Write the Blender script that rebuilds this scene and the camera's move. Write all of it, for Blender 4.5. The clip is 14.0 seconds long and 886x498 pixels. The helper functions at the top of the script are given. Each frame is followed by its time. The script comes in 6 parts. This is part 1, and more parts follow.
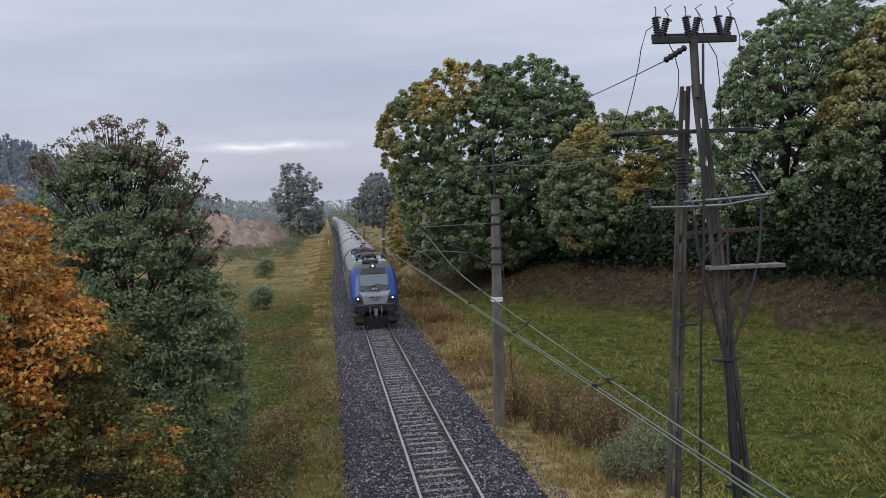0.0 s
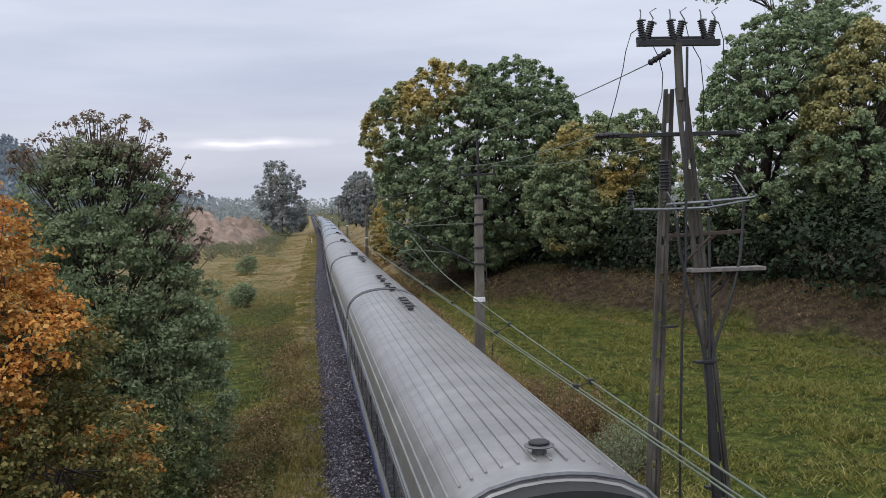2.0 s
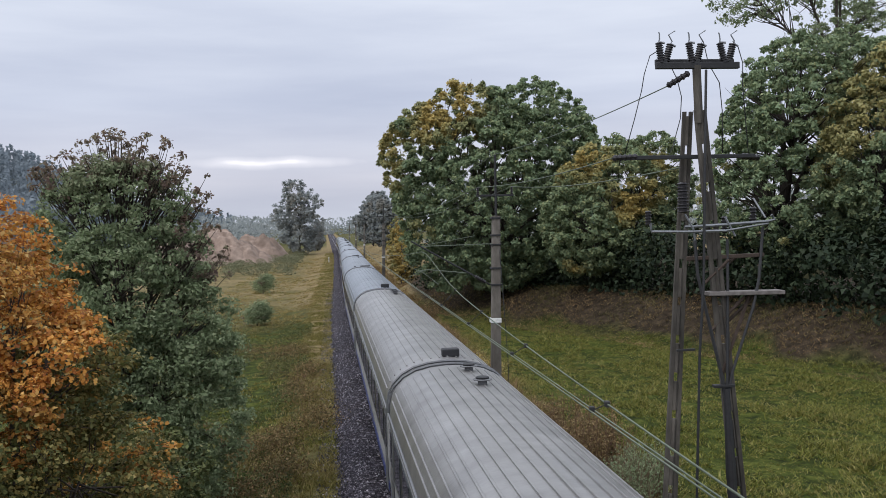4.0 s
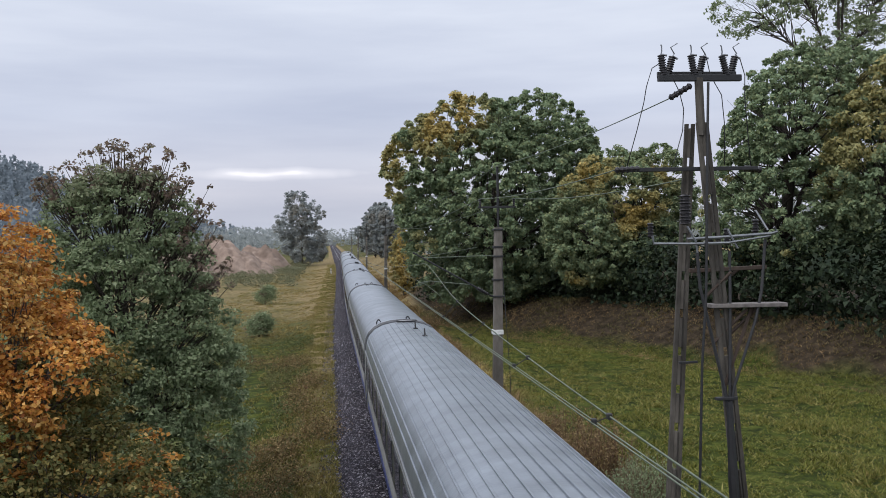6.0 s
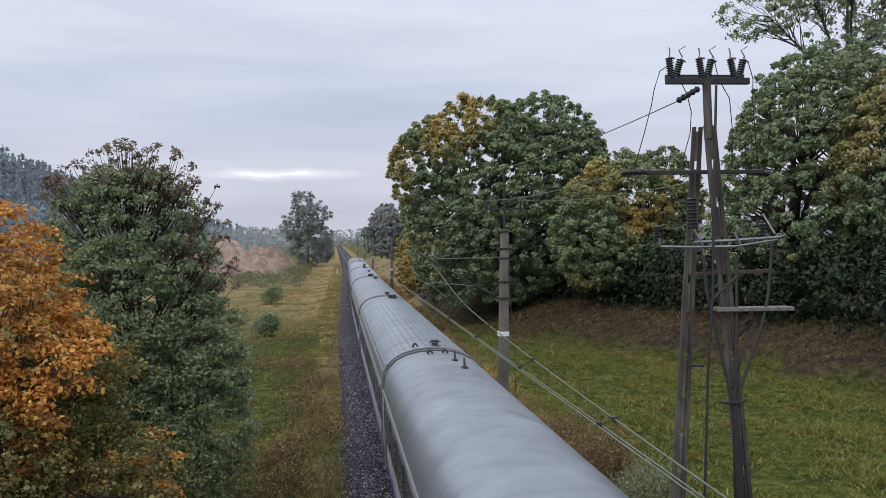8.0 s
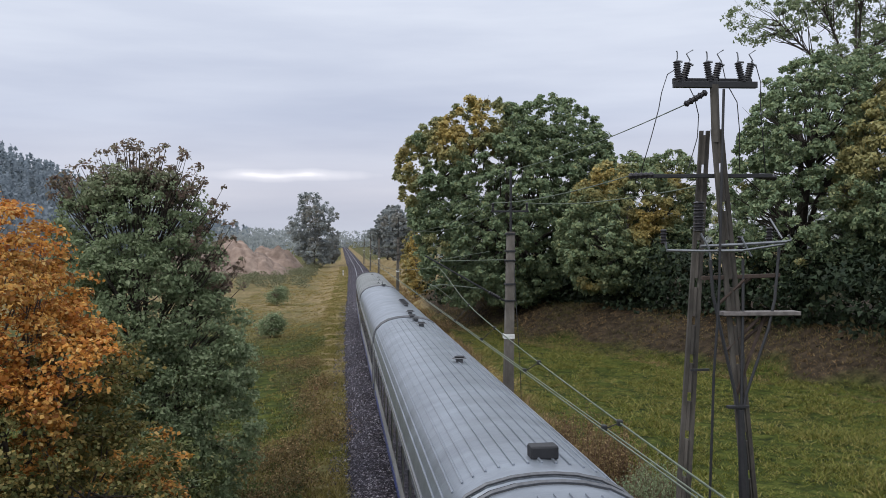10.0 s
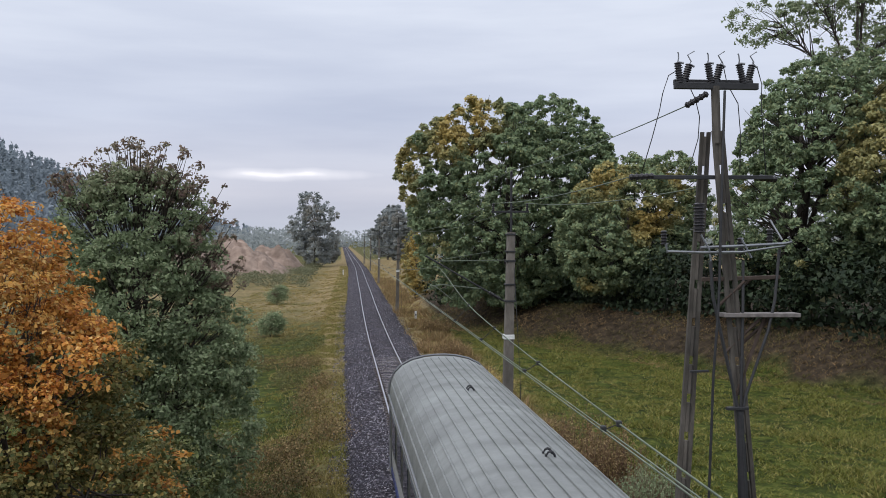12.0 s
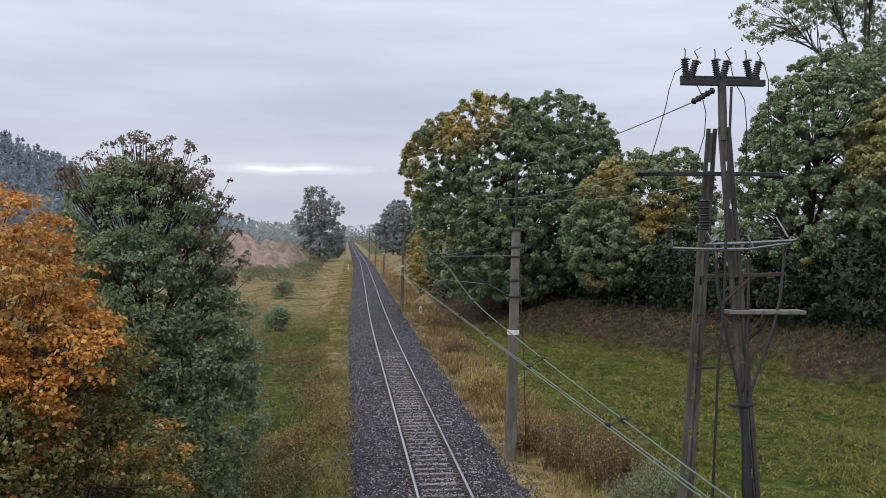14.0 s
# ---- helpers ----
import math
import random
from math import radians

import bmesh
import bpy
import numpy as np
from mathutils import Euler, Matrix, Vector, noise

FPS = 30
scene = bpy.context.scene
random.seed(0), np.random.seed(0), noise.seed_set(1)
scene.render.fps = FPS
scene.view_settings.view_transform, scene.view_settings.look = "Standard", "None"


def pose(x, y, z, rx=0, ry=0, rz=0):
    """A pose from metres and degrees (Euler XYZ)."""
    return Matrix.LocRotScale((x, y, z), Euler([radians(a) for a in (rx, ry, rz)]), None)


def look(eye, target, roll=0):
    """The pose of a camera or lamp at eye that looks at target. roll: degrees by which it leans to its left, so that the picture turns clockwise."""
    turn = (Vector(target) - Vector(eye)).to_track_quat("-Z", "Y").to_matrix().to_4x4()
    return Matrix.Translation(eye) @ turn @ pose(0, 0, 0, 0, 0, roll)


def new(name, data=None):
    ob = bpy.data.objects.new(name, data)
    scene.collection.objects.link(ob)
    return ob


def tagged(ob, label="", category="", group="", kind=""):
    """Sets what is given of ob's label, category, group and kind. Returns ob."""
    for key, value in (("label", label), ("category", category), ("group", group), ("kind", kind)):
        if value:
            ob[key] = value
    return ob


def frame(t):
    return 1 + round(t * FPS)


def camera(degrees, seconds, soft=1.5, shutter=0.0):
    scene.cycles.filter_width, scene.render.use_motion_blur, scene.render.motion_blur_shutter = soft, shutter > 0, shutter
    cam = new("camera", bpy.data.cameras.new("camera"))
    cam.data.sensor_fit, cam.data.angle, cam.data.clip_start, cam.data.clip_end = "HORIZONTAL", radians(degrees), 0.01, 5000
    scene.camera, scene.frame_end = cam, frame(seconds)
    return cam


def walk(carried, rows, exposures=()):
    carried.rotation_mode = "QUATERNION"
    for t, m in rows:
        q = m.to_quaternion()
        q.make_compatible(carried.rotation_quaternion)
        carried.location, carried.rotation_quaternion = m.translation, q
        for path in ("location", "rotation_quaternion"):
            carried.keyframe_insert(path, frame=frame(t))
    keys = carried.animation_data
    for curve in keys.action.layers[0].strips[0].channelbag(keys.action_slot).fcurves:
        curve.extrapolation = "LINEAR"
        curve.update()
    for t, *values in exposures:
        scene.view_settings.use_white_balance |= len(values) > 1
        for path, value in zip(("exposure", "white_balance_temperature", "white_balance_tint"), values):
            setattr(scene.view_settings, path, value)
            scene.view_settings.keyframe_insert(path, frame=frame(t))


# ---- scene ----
# ---------- camera: held on a bridge rail, turning slightly ----------
cam = camera(51.37, 14.0, soft=0.5, shutter=0.0)
EYE = (0.0, 0.0, 7.3)
TURNS = [(0.0, 87.200, 2.785, -7.319), (0.5, 87.297, 2.582, -7.252), (1.0, 87.306, 2.388, -7.351),
         (1.5, 87.189, 2.244, -7.747), (2.0, 87.132, 2.112, -8.336), (2.5, 87.480, 2.364, -8.138),
         (3.0, 87.817, 2.038, -7.833), (5.5, 89.092, 1.478, -7.088), (6.0, 89.145, 1.422, -7.130),
         (6.5, 89.164, 1.284, -7.150), (7.0, 89.189, 1.182, -7.109), (7.5, 89.198, 1.146, -6.943),
         (8.0, 89.239, 0.994, -6.737), (10.5, 89.401, 0.544, -6.311), (11.0, 89.421, 0.451, -6.297),
         (11.5, 89.403, 0.396, -6.286), (12.0, 89.378, 0.312, -6.339), (12.5, 89.351, 0.211, -6.322),
         (13.0, 89.302, 0.132, -6.185), (13.5, 89.221, 0.041, -6.038), (14.0, 89.086, 0.0, -6.020)]
walk(cam, [(t, pose(*EYE, rx, ry, rz)) for t, rx, ry, rz in TURNS], exposures=[(0.0, -0.22, 6200, 10), (0.5, -0.14, 6200, 10), (1.0, -0.10, 6200, 10), (1.5, -0.02, 6300, 10), (2.5, 0.01, 6300, 10), (5.5, 0.0, 6300, 10), (14.0, 0.0, 6300, 10)])

# ---------- light: an overcast autumn evening ----------
SUN_UP, SUN_ROUND = radians(50), radians(-125)
world = bpy.data.worlds.new("overcast_sky")
scene.world = world
world.use_nodes = True


def node(tree, kind, **values):
    n = tree.nodes.new(kind)
    for key, value in values.items():
        if key in n.inputs.keys():
            n.inputs[key].default_value = value
    return n


def ramp(tree, stops):
    n = tree.nodes.new("ShaderNodeValToRGB")
    while len(n.color_ramp.elements) < len(stops):
        n.color_ramp.elements.new(0.5)
    for e, (p, c) in zip(n.color_ramp.elements, stops):
        e.position, e.color = p, (*c, 1)
    return n


def build_sky():
    t = world.node_tree
    t.nodes.clear()
    out, bg = t.nodes.new("ShaderNodeOutputWorld"), t.nodes.new("ShaderNodeBackground")
    sky = t.nodes.new("ShaderNodeTexSky")
    sky.sky_type, sky.sun_disc, sky.sun_elevation, sky.sun_rotation = "NISHITA", False, SUN_UP, SUN_ROUND
    co = t.nodes.new("ShaderNodeTexCoord")
    sep = t.nodes.new("ShaderNodeSeparateXYZ")
    t.links.new(co.outputs["Generated"], sep.inputs[0])
    # cloud cover from the horizon up
    base = ramp(t, [(0.0, (0.62, 0.65, 0.74)), (0.05, (0.71, 0.71, 0.79)), (0.13, (0.67, 0.71, 0.83)), (0.24, (0.85, 0.89, 0.98)), (0.42, (1.10, 1.14, 1.24)), (1.0, (1.55, 1.60, 1.70))])
    t.links.new(sep.outputs["Z"], base.inputs[0])
    # long flat streaks
    mapping = t.nodes.new("ShaderNodeMapping")
    mapping.inputs["Scale"].default_value = (1.2, 1.2, 9.0)
    t.links.new(co.outputs["Generated"], mapping.inputs[0])
    n1 = node(t, "ShaderNodeTexNoise", Scale=2.2, Detail=5.0, Roughness=0.5)
    t.links.new(mapping.outputs[0], n1.inputs["Vector"])
    shade = ramp(t, [(0.3, (0.86, 0.87, 0.91)), (0.7, (1.12, 1.11, 1.09))])
    t.links.new(n1.outputs["Fac"], shade.inputs[0])
    mul = t.nodes.new("ShaderNodeMix")
    mul.data_type, mul.blend_type = "RGBA", "MULTIPLY"
    mul.inputs["Factor"].default_value = 1.0
    t.links.new(base.outputs[0], mul.inputs["A"])
    t.links.new(shade.outputs[0], mul.inputs["B"])
    # the bright gap in the clouds low over the line
    mp = t.nodes.new("ShaderNodeMapping")
    gap_dir = Vector((-0.060, 1.0, 0.0705)).normalized()
    mp.inputs["Location"].default_value = (-gap_dir.x / 0.115, 0, -gap_dir.z / 0.0075)
    mp.inputs["Scale"].default_value = (1 / 0.115, 0.0, 1 / 0.0075)
    t.links.new(co.outputs["Generated"], mp.inputs[0])
    wob = node(t, "ShaderNodeTexNoise", Scale=14.0, Detail=3.0)
    t.links.new(co.outputs["Generated"], wob.inputs["Vector"])
    add = t.nodes.new("ShaderNodeVectorMath")
    add.operation = "MULTIPLY_ADD"
    add.inputs[1].default_value = (1.6, 0.0, 1.6)
    t.links.new(wob.outputs["Color"], add.inputs[0])
    t.links.new(mp.outputs[0], add.inputs[2])
    off = t.nodes.new("ShaderNodeVectorMath")
    off.operation = "SUBTRACT"
    off.inputs[1].default_value = (0.8, 0.0, 0.8)
    t.links.new(add.outputs[0], off.inputs[0])
    ln = t.nodes.new("ShaderNodeVectorMath")
    ln.operation = "LENGTH"
    t.links.new(off.outputs[0], ln.inputs[0])
    glow = ramp(t, [(0.0, (0.58, 0.52, 0.44)), (0.4, (0.20, 0.18, 0.155)), (1.0, (0.0, 0.0, 0.0))])
    t.links.new(ln.outputs["Value"], glow.inputs[0])
    plus = t.nodes.new("ShaderNodeMix")
    plus.data_type, plus.blend_type = "RGBA", "ADD"
    plus.inputs["Factor"].default_value = 1.0
    t.links.new(mul.outputs["Result"], plus.inputs["A"])
    t.links.new(glow.outputs[0], plus.inputs["B"])
    # a little of the clear sky's own colour behind the cloud
    blue = t.nodes.new("ShaderNodeVectorMath")
    blue.operation = "SCALE"
    blue.inputs["Scale"].default_value = 0.07
    t.links.new(sky.outputs[0], blue.inputs[0])
    mix = t.nodes.new("ShaderNodeMix")
    mix.data_type = "RGBA"
    mix.inputs["Factor"].default_value = 0.06
    t.links.new(plus.outputs["Result"], mix.inputs["A"])
    t.links.new(blue.outputs[0], mix.inputs["B"])
    t.links.new(mix.outputs["Result"], bg.inputs["Color"])
    bg.inputs["Strength"].default_value = 0.95
    t.links.new(bg.outputs[0], out.inputs[0])


build_sky()
sun = new("sun", bpy.data.lights.new("sun", "SUN"))
sun.data.energy, sun.data.angle, sun.data.color = 1.05, radians(35), (1.0, 0.96, 0.92)
sun.matrix_world = look((math.sin(SUN_ROUND) * math.cos(SUN_UP) * 100, math.cos(SUN_ROUND) * math.cos(SUN_UP) * 100, math.sin(SUN_UP) * 100), (0, 0, 0))


# ---------- materials ----------
def material(name, stops, scale=8.0, rough=0.7, metal=0.0, bump=0.15, bump_scale=40.0, stains=(0.75, 1.0), stain_scale=0.6, coat=0.0, stretch=(1, 1, 1), spread=0.0):
    """A painted or natural surface: grain along a colour ramp, large stains, fine relief. spread: difference from object to object."""
    m = bpy.data.materials.new(name)
    m.use_nodes = True
    t = m.node_tree
    b = t.nodes["Principled BSDF"]
    co = t.nodes.new("ShaderNodeTexCoord")
    mp = t.nodes.new("ShaderNodeMapping")
    mp.inputs["Scale"].default_value = stretch
    t.links.new(co.outputs["Object"], mp.inputs[0])
    n = node(t, "ShaderNodeTexNoise", Scale=scale, Detail=6.0, Roughness=0.65)
    t.links.new(mp.outputs[0], n.inputs["Vector"])
    r = ramp(t, stops)
    t.links.new(n.outputs["Fac"], r.inputs[0])
    s = node(t, "ShaderNodeTexNoise", Scale=stain_scale, Detail=4.0)
    t.links.new(mp.outputs[0], s.inputs["Vector"])
    sr = ramp(t, [(0.35, (stains[0],) * 3), (0.65, (stains[1],) * 3)])
    t.links.new(s.outputs["Fac"], sr.inputs[0])
    mix = t.nodes.new("ShaderNodeMix")
    mix.data_type, mix.blend_type = "RGBA", "MULTIPLY"
    mix.inputs["Factor"].default_value = 1.0
    t.links.new(r.outputs[0], mix.inputs["A"])
    t.links.new(sr.outputs[0], mix.inputs["B"])
    last = mix.outputs["Result"]
    if spread:
        info = t.nodes.new("ShaderNodeObjectInfo")
        vr = ramp(t, [(0.0, (1 - spread,) * 3), (1.0, (1.0,) * 3)])
        t.links.new(info.outputs["Random"], vr.inputs[0])
        mx = t.nodes.new("ShaderNodeMix")
        mx.data_type, mx.blend_type = "RGBA", "MULTIPLY"
        mx.inputs["Factor"].default_value = 1.0
        t.links.new(last, mx.inputs["A"])
        t.links.new(vr.outputs[0], mx.inputs["B"])
        last = mx.outputs["Result"]
    t.links.new(last, b.inputs["Base Color"])
    b.inputs["Roughness"].default_value, b.inputs["Metallic"].default_value, b.inputs["Coat Weight"].default_value = rough, metal, coat
    if bump:
        fine = node(t, "ShaderNodeTexNoise", Scale=bump_scale, Detail=5.0)
        t.links.new(mp.outputs[0], fine.inputs["Vector"])
        bp = node(t, "ShaderNodeBump", Strength=bump, Distance=0.02)
        t.links.new(fine.outputs["Fac"], bp.inputs["Height"])
        t.links.new(bp.outputs[0], b.inputs["Normal"])
    return m


def plain(name, color, rough=0.6, metal=0.0, bump=0.1):
    c = [v * 0.75 for v in color]
    d = [min(1.0, v * 1.2) for v in color]
    return material(name, [(0.3, c), (0.7, d)], scale=12.0, rough=rough, metal=metal, bump=bump)


def leaf_material(name, greens, autumn, through_light=0.25):
    """Leaves: each one of its own shade; the mesh's 'autumn' value turns green to the autumn colours."""
    m = bpy.data.materials.new(name)
    m.use_nodes = True
    t = m.node_tree
    b = t.nodes["Principled BSDF"]
    geo = t.nodes.new("ShaderNodeNewGeometry")
    g, a = ramp(t, greens), ramp(t, autumn)
    t.links.new(geo.outputs["Random Per Island"], g.inputs[0])
    t.links.new(geo.outputs["Random Per Island"], a.inputs[0])
    at = t.nodes.new("ShaderNodeAttribute")
    at.attribute_name = "autumn"
    mix = t.nodes.new("ShaderNodeMix")
    mix.data_type = "RGBA"
    t.links.new(at.outputs["Fac"], mix.inputs["Factor"])
    t.links.new(g.outputs[0], mix.inputs["A"])
    t.links.new(a.outputs[0], mix.inputs["B"])
    t.links.new(mix.outputs["Result"], b.inputs["Base Color"])
    b.inputs["Roughness"].default_value = 0.62
    b.inputs["Specular IOR Level"].default_value = 0.2
    tr = t.nodes.new("ShaderNodeBsdfTranslucent")
    t.links.new(mix.outputs["Result"], tr.inputs["Color"])
    ms = t.nodes.new("ShaderNodeMixShader")
    ms.inputs[0].default_value = through_light
    out = t.nodes["Material Output"]
    t.links.new(b.outputs[0], ms.inputs[1])
    t.links.new(tr.outputs[0], ms.inputs[2])
    t.links.new(ms.outputs[0], out.inputs["Surface"])
    return m


def ground_material():
    """Meadow, dry verge grass and leaf litter, by the sheet's own values."""
    m = bpy.data.materials.new("ground_cover")
    m.use_nodes = True
    t = m.node_tree
    b = t.nodes["Principled BSDF"]
    co = t.nodes.new("ShaderNodeTexCoord")
    n1 = node(t, "ShaderNodeTexNoise", Scale=1.7, Detail=8.0, Roughness=0.7)
    n2 = node(t, "ShaderNodeTexNoise", Scale=0.16, Detail=5.0)
    t.links.new(co.outputs["Object"], n1.inputs["Vector"])
    t.links.new(co.outputs["Object"], n2.inputs["Vector"])
    green = ramp(t, [(0.36, (0.012, 0.018, 0.004)), (0.5, (0.038, 0.050, 0.008)), (0.66, (0.100, 0.112, 0.022))])
    dry = ramp(t, [(0.34, (0.085, 0.064, 0.028)), (0.5, (0.205, 0.155, 0.074)), (0.68, (0.34, 0.26, 0.14))])
    litter = ramp(t, [(0.36, (0.016, 0.012, 0.008)), (0.52, (0.046, 0.034, 0.022)), (0.72, (0.105, 0.075, 0.047))])
    for r in (green, dry, litter):
        t.links.new(n1.outputs["Fac"], r.inputs[0])
    last = green.outputs[0]
    for name, r in (("dry", dry), ("litter", litter)):
        at = t.nodes.new("ShaderNodeAttribute")
        at.attribute_name = name
        wob = t.nodes.new("ShaderNodeMath")
        wob.operation = "MULTIPLY_ADD"
        wob.inputs[1].default_value = 1.4
        t.links.new(n2.outputs["Fac"], wob.inputs[0])
        t.links.new(at.outputs["Fac"], wob.inputs[2])
        sub = t.nodes.new("ShaderNodeMath")
        sub.operation, sub.use_clamp = "SUBTRACT", True
        sub.inputs[1].default_value = 0.7
        t.links.new(wob.outputs[0], sub.inputs[0])
        mul = t.nodes.new("ShaderNodeMath")
        mul.operation, mul.use_clamp = "MULTIPLY", True
        t.links.new(sub.outputs[0], mul.inputs[0])
        t.links.new(at.outputs["Fac"], mul.inputs[1])
        mul2 = t.nodes.new("ShaderNodeMath")
        mul2.operation, mul2.use_clamp = "MULTIPLY", True
        mul2.inputs[1].default_value = 2.0
        t.links.new(mul.outputs[0], mul2.inputs[0])
        mix = t.nodes.new("ShaderNodeMix")
        mix.data_type = "RGBA"
        t.links.new(mul2.outputs[0], mix.inputs["Factor"])
        t.links.new(last, mix.inputs["A"])
        t.links.new(r.outputs[0], mix.inputs["B"])
        last = mix.outputs["Result"]
    t.links.new(last, b.inputs["Base Color"])
    b.inputs["Roughness"].default_value = 0.95
    b.inputs["Specular IOR Level"].default_value = 0.1
    bp = node(t, "ShaderNodeBump", Strength=0.8, Distance=0.12)
    t.links.new(n1.outputs["Fac"], bp.inputs["Height"])
    t.links.new(bp.outputs[0], b.inputs["Normal"])
    return m


def ballast_material():
    m = bpy.data.materials.new("crushed_stone")
    m.use_nodes = True
    t = m.node_tree
    b = t.nodes["Principled BSDF"]
    co = t.nodes.new("ShaderNodeTexCoord")
    v = node(t, "ShaderNodeTexVoronoi", Scale=15.0)
    t.links.new(co.outputs["Object"], v.inputs["Vector"])
    c = ramp(t, [(0.0, (0.008, 0.007, 0.010)), (0.5, (0.026, 0.023, 0.032)), (0.78, (0.070, 0.063, 0.082)), (0.93, (0.18, 0.165, 0.195)), (1.0, (0.36, 0.34, 0.37))])
    sep = t.nodes.new("ShaderNodeSeparateColor")
    t.links.new(v.outputs["Color"], sep.inputs[0])
    t.links.new(sep.outputs[0], c.inputs[0])
    n = node(t, "ShaderNodeTexNoise", Scale=0.7, Detail=6.0)
    t.links.new(co.outputs["Object"], n.inputs["Vector"])
    st = ramp(t, [(0.35, (0.72, 0.66, 0.62)), (0.65, (1.0, 1.0, 1.0))])
    t.links.new(n.outputs["Fac"], st.inputs[0])
    mix = t.nodes.new("ShaderNodeMix")
    mix.data_type, mix.blend_type = "RGBA", "MULTIPLY"
    mix.inputs["Factor"].default_value = 1.0
    t.links.new(c.outputs[0], mix.inputs["A"])
    t.links.new(st.outputs[0], mix.inputs["B"])
    t.links.new(mix.outputs["Result"], b.inputs["Base Color"])
    b.inputs["Roughness"].default_value = 0.85
    b.inputs["Specular IOR Level"].default_value = 0.12
    bp = node(t, "ShaderNodeBump", Strength=0.35, Distance=0.03)
    bp.invert = True
    t.links.new(v.outputs["Distance"], bp.inputs["Height"])
    t.links.new(bp.outputs[0], b.inputs["Normal"])
    return m


def lit(name, color, strength):
    m = bpy.data.materials.new(name)
    m.use_nodes = True
    b = m.node_tree.nodes["Principled BSDF"]
    b.inputs["Base Color"].default_value = (*color, 1)
    b.inputs["Emission Color"].default_value = (*color, 1)
    b.inputs["Emission Strength"].default_value = strength
    return m


